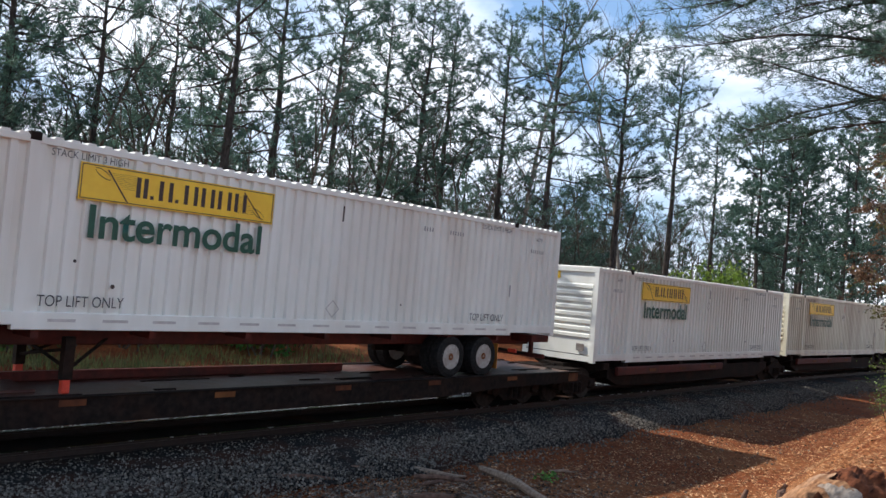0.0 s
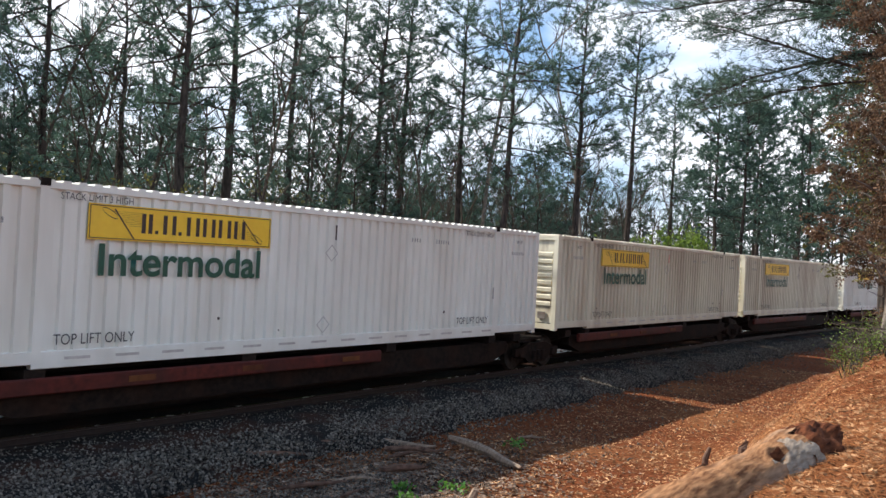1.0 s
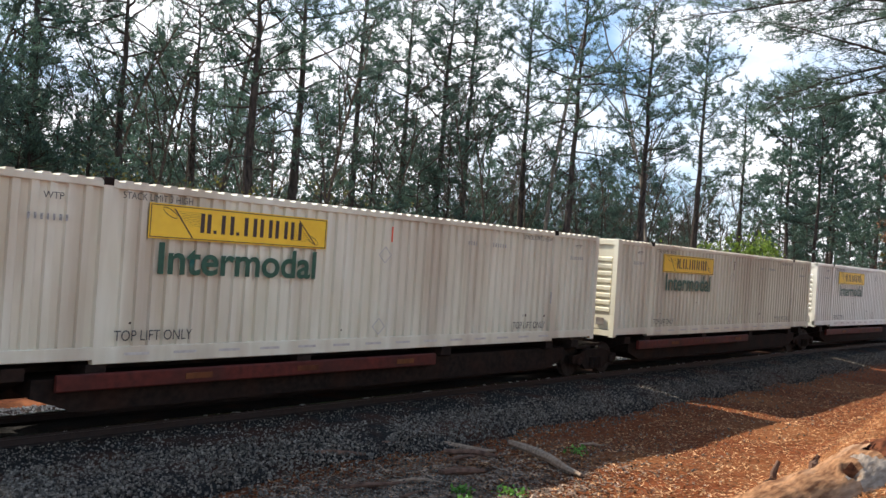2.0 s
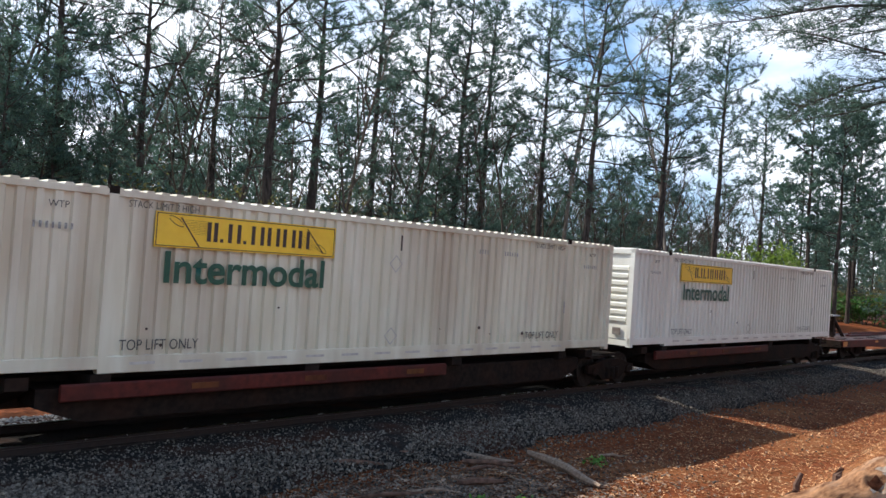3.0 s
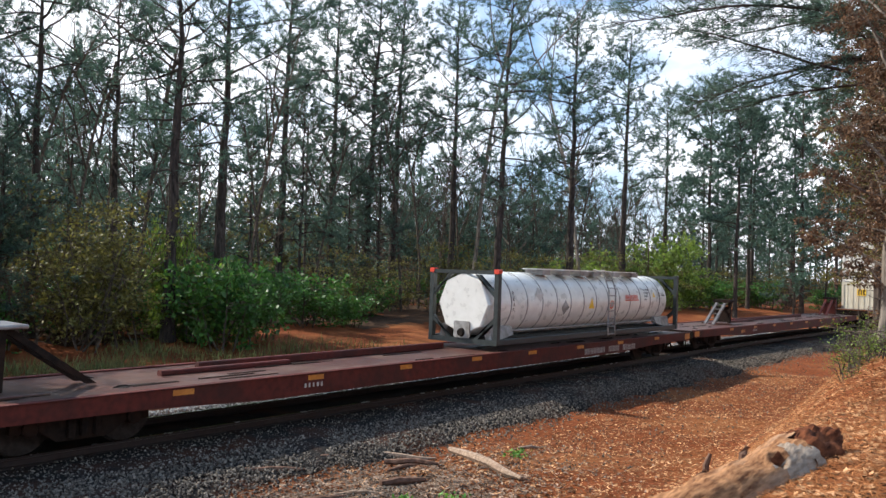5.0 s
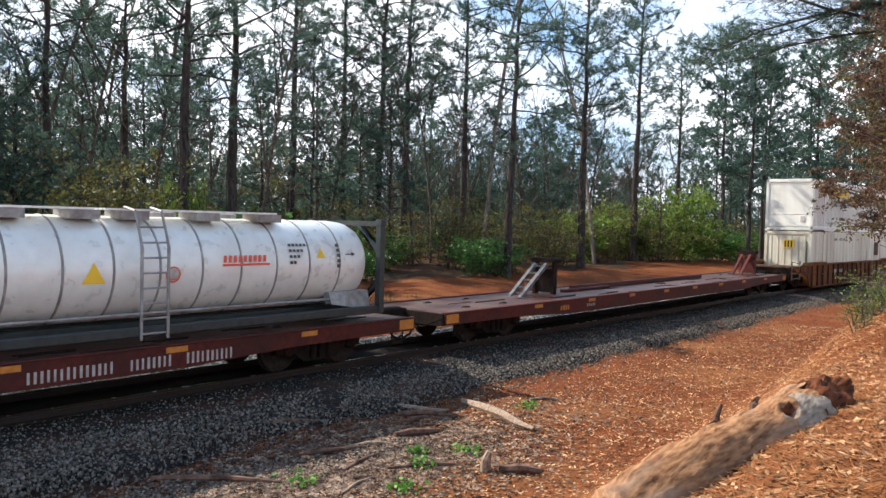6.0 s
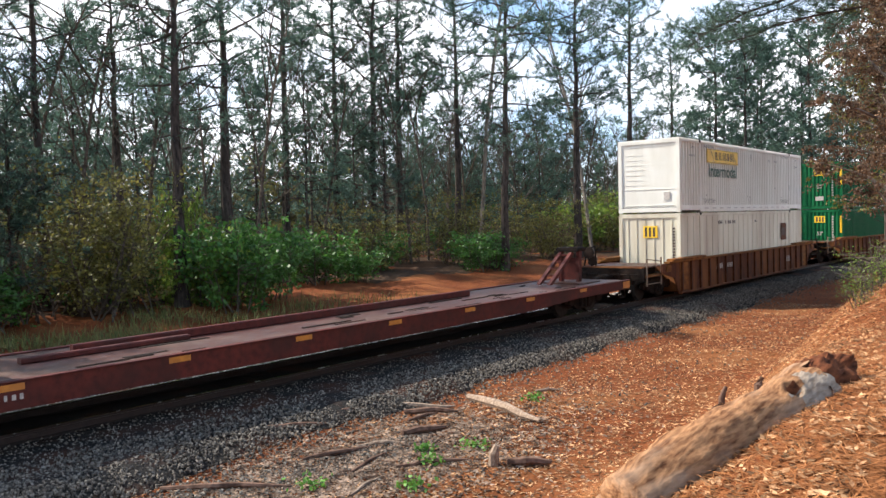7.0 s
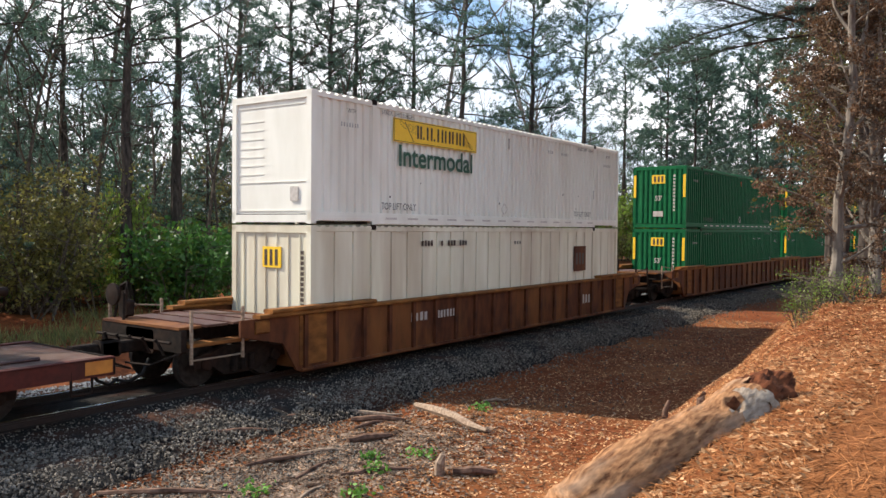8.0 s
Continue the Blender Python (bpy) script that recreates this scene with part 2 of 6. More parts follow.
# ---- mesh helpers ----
class Shape:
    """Gathers vertices and faces of one mesh."""

    def __init__(self):
        self.v, self.f = [], []

    def face(self, *pts):
        n = len(self.v)
        self.v += [tuple(p) for p in pts]
        self.f.append(tuple(range(n, n + len(pts))))

    def box(self, x0, x1, y0, y1, z0, z1, c=0.0, m=None):
        """A block; c: the chamfer of its edges along x."""
        c = min(c, abs(y1 - y0) / 3, abs(z1 - z0) / 3)
        if c:
            ring = [(y0 + c, z0), (y1 - c, z0), (y1, z0 + c), (y1, z1 - c), (y1 - c, z1), (y0 + c, z1), (y0, z1 - c), (y0, z0 + c)]
        else:
            ring = [(y0, z0), (y1, z0), (y1, z1), (y0, z1)]
        return self.prism([(x0, y, z) for y, z in ring], [(x1, y, z) for y, z in ring], m)

    def prism(self, a, b, m=None):
        n, k = len(self.v), len(a)
        pts = [Vector(p) for p in a] + [Vector(p) for p in b]
        if m:
            pts = [m @ p for p in pts]
        self.v += [tuple(p) for p in pts]
        self.f += [tuple(n + (k - 1 - i) for i in range(k)), tuple(n + k + i for i in range(k))]
        self.f += [(n + i, n + (i + 1) % k, n + k + (i + 1) % k, n + k + i) for i in range(k)]
        return self

    def tube(self, path, radii, n=8, cap=True):
        """A round, tapering tube along points."""
        base = len(self.v)
        path = [Vector(p) for p in path]
        for i, p in enumerate(path):
            d = (path[min(i + 1, len(path) - 1)] - path[max(i - 1, 0)]).normalized()
            u = d.cross(Vector((0, 0, 1)) if abs(d.z) < 0.9 else Vector((1, 0, 0))).normalized()
            w = d.cross(u)
            r = radii[i] if hasattr(radii, "__len__") else radii
            for k in range(n):
                a = 2 * math.pi * k / n
                self.v.append(tuple(p + (u * math.cos(a) + w * math.sin(a)) * r))
        for i in range(len(path) - 1):
            for k in range(n):
                a, b = base + i * n + k, base + i * n + (k + 1) % n
                self.f.append((a, b, b + n, a + n))
        if cap:
            self.f.append(tuple(base + k for k in reversed(range(n))))
            self.f.append(tuple(base + (len(path) - 1) * n + k for k in range(n)))
        return self

    def lathe(self, rings, n=20, axis="x", at=(0, 0, 0), cap=True):
        """Turned about an axis: rings of (along, radius)."""
        base = len(self.v)
        for a, r in rings:
            for k in range(n):
                t = 2 * math.pi * k / n
                c, s = r * math.cos(t), r * math.sin(t)
                p = (a, c, s) if axis == "x" else (s, a, c) if axis == "y" else (c, s, a)
                self.v.append((p[0] + at[0], p[1] + at[1], p[2] + at[2]))
        for i in range(len(rings) - 1):
            for k in range(n):
                a, b = base + i * n + k, base + i * n + (k + 1) % n
                self.f.append((a, b, b + n, a + n))
        if cap:
            self.f.append(tuple(base + k for k in reversed(range(n))))
            self.f.append(tuple(base + (len(rings) - 1) * n + k for k in range(n)))
        return self

    def mesh(self, name, material, smooth=False):
        me = bpy.data.meshes.new(name)
        me.from_pydata(self.v, [], self.f)
        me.validate()
        me.materials.append(material)
        if smooth:
            me.polygons.foreach_set("use_smooth", [True] * len(me.polygons))
        me.update()
        return me


def part(name, shape, material, parent=None, label="", smooth=False, at=None):
    me = shape.mesh(name, material, smooth) if isinstance(shape, Shape) else shape
    ob = new(name, me)
    if parent:
        ob.parent = parent
    if at:
        ob.matrix_basis = at
    if label:
        ob["label"] = label
    if name in SMALL or name == "lettering":
        ob["kind"] = "stuff"
    return ob


# marks and fittings too small to be told apart one by one
SMALL = {"serial_mark", "reflector_strip", "badge_mark", "logo_mark", "script_mark", "deck_strip", "patch", "twig", "side_mark", "seam", "cross_member", "walkway", "rotten_core"}


def block(name, material, parent, x0, x1, y0, y1, z0, z1, c=0.01, label=""):
    return part(name, Shape().box(x0, x1, y0, y1, z0, z1, c), material, parent, label)


WORDS = {}


def words(text, height, width, material, bold=0.0):
    """Flat lettering, height of capitals and full width in metres, lower left at the origin, facing -y."""
    key = (text, height, width, material.name)
    if key not in WORDS:
        cu = bpy.data.curves.new("lettering", "FONT")
        cu.body, cu.size, cu.offset, cu.extrude = text, 1.0, bold, 0.0
        tmp = bpy.data.objects.new("lettering", cu)
        scene.collection.objects.link(tmp)
        bpy.context.view_layer.update()
        me = bpy.data.meshes.new_from_object(tmp.evaluated_get(bpy.context.evaluated_depsgraph_get()))
        bpy.data.objects.remove(tmp)
        co = np.array([v.co[:] for v in me.vertices])
        co -= co.min(axis=0)
        top = co[:, 1].max()
        co[:, 0] *= width / co[:, 0].max()
        co[:, 1] *= height / top
        for v, c in zip(me.vertices, co):
            v.co = (c[0], 0, c[1])
        me.materials.clear()
        me.materials.append(material)
        me.name = "lettering"
        WORDS[key] = me
    return WORDS[key]


def bars(x, z, count, wide, high, gap, y, seed=0):
    """A row of plain upright strokes that stands for writing."""
    s, rng = Shape(), random.Random(seed)
    for i in range(count):
        w = wide * rng.uniform(0.75, 1.0)
        x0 = x + i * (wide + gap)
        s.box(x0, x0 + w, y - 0.002, y, z, z + high * rng.uniform(0.9, 1.0))
    return s


# ---- the lie of the land ----
TRACK_Y = 13.66
SPEED = 17.45


def bend(x):
    """How far the track swings towards the eye's side, and its heading."""
    if x < 36:
        return 0.0, 0.0
    if x < 62:
        return -0.0014 * (x - 36) ** 2, math.atan(-0.0028 * (x - 36))
    return -0.0014 * 26 ** 2 - 0.0728 * (x - 62), math.atan(-0.0728)


def smooth(a, b, v):
    t = min(1.0, max(0.0, (v - a) / (b - a)))
    return t * t * (3 - 2 * t)


def lift(x, y):
    """The ground's height; the rail's top is zero."""
    d = y - bend(x)[0]
    n = noise.noise((x * 0.35, y * 0.35, 0.0)) * 0.10 + noise.noise((x * 1.3, y * 1.3, 5.0)) * 0.035
    crest = 2.3 + 1.6 * smooth(9, 22, x)
    foot = 5.6 + 0.6 * smooth(9, 22, x)
    z = -0.52 + n
    z += (1.90 + 0.02 * max(0, min(30, x))) * (1 - smooth(crest - 0.6, foot, d)) * (0.35 + 0.65 * smooth(-40, 1.5, x))
    z += 0.16 * (1 - smooth(1.1, 2.1, d)) * smooth(-30, 1.5, x)
    z = z * (1 - smooth(10.0, 11.6, d)) + (-0.27) * smooth(10.0, 11.6, d) if d < 13.7 else (-0.27) * (1 - smooth(15.6, 17.0, d)) + (-0.52 + n) * smooth(15.6, 17.0, d)
    z += 0.55 * smooth(21, 32, d) + 0.6 * smooth(32, 60, d) + n * smooth(18, 26, d)
    return z


def spread(fine, far, step, grow):
    vals, v, s = [], fine[0], step
    while v < fine[1]:
        vals.append(v)
        v += step
    while v < far[1]:
        vals.append(v)
        s *= grow
        v += s
    v, s = fine[0] - step, step
    while v > far[0]:
        vals.insert(0, v)
        s *= grow
        v -= s
    return vals


def make_ground():
    xs, ys = spread((0, 32), (-900, 1600), 0.30, 1.12), spread((-1.5, 12), (-900, 1600), 0.25, 1.10)
    s = Shape()
    s.v = [(x, y, lift(x, y)) for x in xs for y in ys]
    k = len(ys)
    s.f = [(i * k + j, (i + 1) * k + j, (i + 1) * k + j + 1, i * k + j + 1) for i in range(len(xs) - 1) for j in range(k - 1)]
    return tagged(part("ground", s, SOIL, smooth=True), "red clay ground with dry needles and leaf litter", "ground", kind="structure")


make_ground()


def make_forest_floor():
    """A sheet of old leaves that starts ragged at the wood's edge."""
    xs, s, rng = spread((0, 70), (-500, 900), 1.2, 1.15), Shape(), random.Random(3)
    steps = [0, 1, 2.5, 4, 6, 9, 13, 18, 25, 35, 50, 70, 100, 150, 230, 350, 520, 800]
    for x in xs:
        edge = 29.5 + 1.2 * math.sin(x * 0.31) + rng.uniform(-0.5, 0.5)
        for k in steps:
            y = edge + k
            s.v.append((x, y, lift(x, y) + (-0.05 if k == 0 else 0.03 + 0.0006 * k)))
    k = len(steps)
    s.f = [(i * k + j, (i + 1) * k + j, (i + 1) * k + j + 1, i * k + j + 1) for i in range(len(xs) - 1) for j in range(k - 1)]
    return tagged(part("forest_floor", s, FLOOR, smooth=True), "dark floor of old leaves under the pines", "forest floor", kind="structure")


make_forest_floor()


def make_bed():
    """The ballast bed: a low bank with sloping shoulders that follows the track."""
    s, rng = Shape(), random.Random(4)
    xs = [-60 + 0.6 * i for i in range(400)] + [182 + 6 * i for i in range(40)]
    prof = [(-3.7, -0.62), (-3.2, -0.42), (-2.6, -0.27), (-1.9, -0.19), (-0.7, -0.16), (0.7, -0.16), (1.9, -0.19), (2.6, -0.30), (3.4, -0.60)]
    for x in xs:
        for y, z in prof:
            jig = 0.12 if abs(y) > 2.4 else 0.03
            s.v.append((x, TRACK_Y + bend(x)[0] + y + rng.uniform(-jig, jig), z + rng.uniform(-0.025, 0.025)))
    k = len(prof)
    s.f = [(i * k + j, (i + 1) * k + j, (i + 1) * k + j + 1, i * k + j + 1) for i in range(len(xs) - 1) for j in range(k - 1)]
    # the bed's near-black tone has the train's shade painted in
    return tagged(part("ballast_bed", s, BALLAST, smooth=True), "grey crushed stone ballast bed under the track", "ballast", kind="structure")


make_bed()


def make_rail(side):
    foot = [(-0.07, -0.175), (0.07, -0.175), (0.07, -0.16), (0.012, -0.14), (0.012, -0.045), (0.036, -0.035), (0.036, -0.003), (-0.036, -0.003), (-0.036, -0.035), (-0.012, -0.045), (-0.012, -0.14), (-0.07, -0.16)]
    s, h = Shape(), Shape()
    xs = [-60 + 3 * i for i in range(60)] + [120 + 12 * i for i in range(25)]
    for shape, ring in ((s, foot), (h, [(-0.034, -0.004), (0.034, -0.004), (0.030, 0.0), (-0.030, 0.0)])):
        k = len(ring)
        for x in xs:
            shape.v += [(x, TRACK_Y + bend(x)[0] + side * 0.754 + y, z) for y, z in ring]
        shape.f = [(i * k + j, i * k + (j + 1) % k, (i + 1) * k + (j + 1) % k, (i + 1) * k + j) for i in range(len(xs) - 1) for j in range(k)]
    ob = tagged(part("rail", s, RAIL), "rusty steel rail with a polished running head", "rail", "rails of the track")
    part("rail_head", h, RAILHEAD, ob, "bright worn rail head")


make_rail(-1)
make_rail(1)

tie_mesh = Shape().box(-0.115, 0.115, -1.3, 1.3, -0.33, -0.175, 0.015).mesh("railroad_tie", TIE)
for i in range(110):
    x = 0.0 + 0.55 * i
    ob = new("railroad_tie", tie_mesh)
    ob.matrix_basis = pose(x, TRACK_Y + bend(x)[0], 0.014 * math.sin(i * 2.3), 0, 0, 1.2 * math.sin(i * 7.1))
    tagged(ob, "dark creosoted wooden tie half sunk in ballast", "railroad tie", "ties under the rails")


# ---- the train: x along the track, y = 0 on its middle, the eye's side is -y ----
RIDERS = []


def ride(ob, s):
    """The thing's origin lies s metres along the train, counted from the eye at the start."""
    RIDERS.append((ob, s))
    return ob


def thing(name, label, category, group=""):
    return tagged(new(name), label, category, group)


LONG, WIDE, HIGH = 16.15, 2.59, 2.9
SIDE = -WIDE / 2


def ribbed(x0, x1, z0, z1, y, out, pitch=0.25, deep=0.06, flat=0.40):
    """A wall of upright ribs, as one folded sheet with a back."""
    s = Shape()
    n = max(1, round((x1 - x0) / pitch))
    p = (x1 - x0) / n
    line = []
    for i in range(n):
        a = x0 + i * p
        line += [(a, 0), (a + flat * p, 0), (a + (flat + 0.09 * (1 - flat) / 0.6) * p, deep), (a + (1 - 0.09 * (1 - flat) / 0.6) * p, deep)]
    line.append((x1, 0))
    k = len(line)
    s.v = [(x, y - out * d, z) for z in (z0, z1) for x, d in line]
    s.f = [(i, i + 1, k + i + 1, k + i) for i in range(k - 1)]
    if out > 0:
        s.f = [tuple(reversed(f)) for f in s.f]
    s.face((x0, y - out * (deep + 0.02), z0), (x1, y - out * (deep + 0.02), z0), (x1, y - out * (deep + 0.02), z1), (x0, y - out * (deep + 0.02), z1))
    return s


SHARED = {}


def shared(key, maker, material):
    if key not in SHARED:
        SHARED[key] = maker().mesh(key, material)
    return SHARED[key]


def ribbed_container(label, paint, z, seed, logo=True, front="ribs", smooth_side=False, rusted=False):
    """A 53-foot container; its floor at height z; x from -LONG/2 (leading end)."""
    rng = random.Random(seed)
    c = thing("shipping_container", label, "shipping container", "containers of the train")
    h = LONG / 2
    k = paint.name
    up = pose(0, 0, z)

    def piece(name, key, maker, material, label=""):
        return part(name, shared(key + material.name, maker, material), None, c, label, at=up)

    y0, y1 = SIDE, -SIDE
    # side walls in three bays between the posts
    for side in (-1, 1):
        for a, b, nm in ((-h + 0.16, -h + 2.0, "a"), (-h + 2.14, h - 2.14, "b"), (h - 2.0, h - 0.16, "c")):
            pitch = 0.62 if smooth_side else 0.25
            piece("side_wall", "side wall %s %s %s " % (nm, side, smooth_side), lambda: ribbed(a, b, 0.27, HIGH - 0.13, side * (-SIDE - 0.018), side, pitch, 0.035 if smooth_side else 0.06, 0.90 if smooth_side else 0.40), paint)
        yy = (y0, y0 + 0.10) if side < 0 else (y1 - 0.10, y1)
        piece("top_rail", "top rail %s " % side, lambda: Shape().box(-h, h, *yy, HIGH - 0.13, HIGH - 0.02, 0.012), paint)
        piece("bottom_rail", "bottom rail mid %s " % side, lambda: Shape().box(-h + 2.0, h - 2.0, *yy, 0.0, 0.27, 0.012), paint)
        for a, b in ((-h, -h + 2.0), (h - 2.0, h)):
            piece("bottom_rail", "bottom rail end %s %s " % (side, a > 0), lambda: Shape().box(a, b, *yy, 0.07, 0.27, 0.012), paint)
        for a in (-h, -h + 2.0, h - 2.14, h - 0.16):
            d = 0.006 if abs(a) > h - 0.5 or a > h - 0.3 else 0.003
            yp = (y0 - d, y0 + 0.14) if side < 0 else (y1 - 0.14, y1 + d)
            piece("post", "post %s %s %s " % (side, round(a, 2), d), lambda: Shape().box(a, a + (0.16 if d > 0.004 else 0.14), *yp, 0.002, HIGH, 0.01), paint)
        for a in (-h + 2.0, h - 2.14):
            yp = (y0 - 0.008, y0 + 0.16) if side < 0 else (y1 - 0.16, y1 + 0.008)
            piece("lifting_casting", "casting %s %s " % (side, a > 0), lambda: Shape().box(a - 0.01, a + 0.15, *yp, HIGH - 0.10, HIGH + 0.035, 0.015), STEEL, "dark lifting casting")

    def roof():
        s, line = Shape(), []
        for i in range(64):
            x = -h + 0.06 + i * 0.252
            line += [(x, HIGH - 0.025), (x + 0.02, HIGH + 0.012), (x + 0.13, HIGH + 0.012), (x + 0.15, HIGH - 0.025)]
        line = [(-h, HIGH - 0.025)] + line + [(h, HIGH - 0.025), (h, HIGH - 0.08), (-h, HIGH - 0.08)]
        k = len(line)
        s.v = [(x, y, zz) for y in (y0 + 0.004, y1 - 0.004) for x, zz in line]
        s.f = [(i, (i + 1) % k, k + (i + 1) % k, k + i) for i in range(k)]
        s.f += [(i, i + 1, i + 2, i + 3) for y in (0, k) for i in range(y + 1, y + k - 3, 4)]
        return s

    piece("roof", "roof ", roof, paint)
    piece("floor_frame", "floor frame ", lambda: Shape().box(-h + 0.02, h - 0.02, y0 + 0.11, y1 - 0.11, 0.09, 0.22), STEEL)

    def end_wall():
        return Shape().box(-h + (0.05 if front == "ribs" else 0.04), -h + 0.09, y0 + 0.14, y1 - 0.14, 0.12, HIGH - 0.05)

    def end_rib():
        return Shape().prism([(-h + 0.05, y0 + 0.2, 0), (-h + 0.05, y0 + 0.2, 0.15), (-h + 0.012, y0 + 0.2, 0.12), (-h + 0.012, y0 + 0.2, 0.03)], [(-h + 0.05, y1 - 0.2, 0), (-h + 0.05, y1 - 0.2, 0.15), (-h + 0.012, y1 - 0.2, 0.12), (-h + 0.012, y1 - 0.2, 0.03)])

    def end_bar():
        return Shape().box(-h + 0.025, -h + 0.04, y0 + 0.22, y1 - 0.22, 0, 0.02)

    def end_louvre():
        return Shape().box(-h + 0.030, -h + 0.04, y0 + 1.55, y1 - 0.26, 0, 0.03)

    piece("front_wall", "front wall %s " % front, end_wall, RUSTED if rusted else paint, "streaked with rust between its ribs" if rusted else "")
    if front == "ribs":
        for i in range(8):
            part("front_rib", shared("front rib " + paint.name, end_rib, paint), None, c, at=pose(0, 0, z + 0.72 + i * 0.215))
    elif front == "panel":
        for a in (0.28, 0.92, 2.62):
            part("panel_bar", shared("panel bar " + paint.name, end_bar, paint), None, c, at=pose(0, 0, z + a))
        for i in range(7):
            part("louvre", shared("louvre " + paint.name, end_louvre, paint), None, c, at=pose(0, 0, z + 1.1 + i * 0.2))
        part("access_box", shared("access box " + paint.name, lambda: Shape().box(-h + 0.01, -h + 0.04, y0 + 0.42, y0 + 0.66, 0.5, 0.82, 0.02), TAPE), None, c, "grey access box", at=up)
    piece("header", "front header ", lambda: Shape().box(-h + 0.001, -h + 0.1, y0 + 0.13, y1 - 0.13, HIGH - 0.16, HIGH - 0.01), paint)
    piece("sill", "front sill ", lambda: Shape().box(-h + 0.001, -h + 0.1, y0 + 0.13, y1 - 0.13, 0.03, 0.2), paint)

    def doors():
        s = Shape().box(h - 0.09, h - 0.04, y0 + 0.14, y1 - 0.14, 0.1, HIGH - 0.08)
        for y in (-0.8, -0.35, 0.35, 0.8):
            s.tube([(h - 0.02, y, 0.1), (h - 0.02, y, HIGH - 0.1)], 0.022, 6)
        return s

    piece("door", "rear door ", doors, paint)
    if front == "ribs":
        piece("vent_box", "vent box ", lambda: Shape().box(-h + 0.004, -h + 0.03, y0 + 0.35, y0 + 0.62, 0.34, 0.55, 0.01), GREY, "small grey vent")
        if logo:
            piece("sticker", "front sticker ", lambda: Shape().box(-h + 0.036, -h + 0.048, 0.1, 0.85, 2.5, 2.72), YELLOW, "yellow sticker")
    out = SIDE - 0.026
    if logo:
        piece("logo_panel", "logo panel ", lambda: Shape().box(-h + 2.75, -h + 6.38, out - 0.002, out + 0.012, 2.03, 2.61), YELLOW, "yellow panel with dark marks")

        def marks():
            s = Shape()
            x0, y = -h + 2.75, out - 0.006
            for a, b, c1, d in ((0.02, 3.61, 0.02, 0.035), (0.02, 3.61, 0.545, 0.56), (0.02, 0.035, 0.02, 0.56), (3.595, 3.61, 0.02, 0.56)):
                s.box(x0 + a, x0 + b, y, y + 0.003, 2.03 + c1, 2.03 + d)
            for i, w in enumerate((0.20, 0.06, 0.25, 0.06, 0.26, 0.26, 0.27, 0.25)):
                xx = x0 + 0.92 + (0, 0.25, 0.40, 0.70, 0.86, 1.19, 1.52, 1.86)[i]
                top = 0.10 if w < 0.1 else 0.33
                if w < 0.1:
                    s.box(xx, xx + w, y, y + 0.003, 2.17, 2.17 + top * 0.6)
                else:
                    s.box(xx, xx + 0.075, y, y + 0.003, 2.17, 2.17 + top)
                    s.box(xx + w - 0.075, xx + w, y, y + 0.003, 2.17, 2.17 + top)
            for i in range(9):
                s.box(x0 + 0.42 + i * 0.035, x0 + 0.95 + i * 0.006, y, y + 0.003, 2.50 - i * 0.028, 2.504 - i * 0.028)
                s.box(x0 + 2.78 + i * 0.004, x0 + 2.98 + i * 0.035, y, y + 0.003, 2.45 - i * 0.036, 2.454 - i * 0.036)
            for x1, z1 in ((0.36, 2.46), (3.3, 2.18)):
                ring = [(x1 + 0.13 * math.cos(t * 0.524) - 0.03 * math.sin(t * 0.524), z1 + 0.07 * math.sin(t * 0.524) - 0.05 * math.cos(t * 0.524)) for t in range(12)]
                for t in range(12):
                    (a, b), (c1, d) = ring[t], ring[(t + 1) % 12]
                    s.face((x0 + a, y, b), (x0 + c1, y, d), (x0 + c1, y, d + 0.014), (x0 + a, y, b + 0.014))
            s.face((x0 + 0.42, y, 2.54), (x0 + 0.45, y, 2.54), (x0 + 0.80, y, 2.07), (x0 + 0.77, y, 2.07))
            s.face((x0 + 2.95, y, 2.54), (x0 + 2.98, y, 2.54), (x0 + 3.38, y, 2.10), (x0 + 3.35, y, 2.10))
            return s

        piece("logo_mark", "logo marks ", marks, INK, "dark brown strokes")
        part("lettering", words("Intermodal", 0.53, 3.22, LETTER, 0.020), None, c, "dark green lettering Intermodal", at=pose(-h + 2.95, out - 0.006, z + 1.44))
    if not smooth_side:
        for xx in (-h + 2.3, h - 3.75):
            part("lettering", words("TOP LIFT ONLY", 0.17, 1.35, STENCIL, 0.0), None, c, "black stencil TOP LIFT ONLY", at=pose(xx, out - 0.005, z + 0.36))
        for xx in (-h + 2.3, h - 3.5):
            part("lettering", words("STACK LIMIT 3 HIGH", 0.11, 1.2, STENCIL, 0.0), None, c, "faded stencil STACK LIMIT 3 HIGH", at=pose(xx, out - 0.005, z + 2.63))
        part("lettering", words("WTP", 0.10, 0.3, STENCIL, 0.0), None, c, at=pose(h - 1.2, out - 0.005, z + 2.52))
        part("lettering", words("WTP", 0.10, 0.3, STENCIL, 0.0), None, c, at=pose(-h + 1.1, out - 0.005, z + 2.52))
        for a, zz, n in ((h - 5.6, 2.36, 4), (h - 4.7, 2.36, 6), (h - 1.4, 2.2, 7), (-h + 0.9, 2.2, 7)):
            part("serial_mark", bars(a, z + zz, n, 0.04, 0.10, 0.05, out - 0.003, seed), FADED, c, "faded stencilled marks")
        # placard holders: a thin outlined diamond, top and bottom
        for zz in ((0.5, 2.0) if seed % 2 else (0.5,)):
            s = Shape()
            cx = -h + 7.95 + rng.uniform(-0.1, 0.1)
            for sx in (-1, 1):
                for sz in (-1, 1):
                    s.tube([(cx + sx * 0.17, out - 0.004, z + zz), (cx, out - 0.004, z + zz + sz * 0.17)], 0.011, 4)
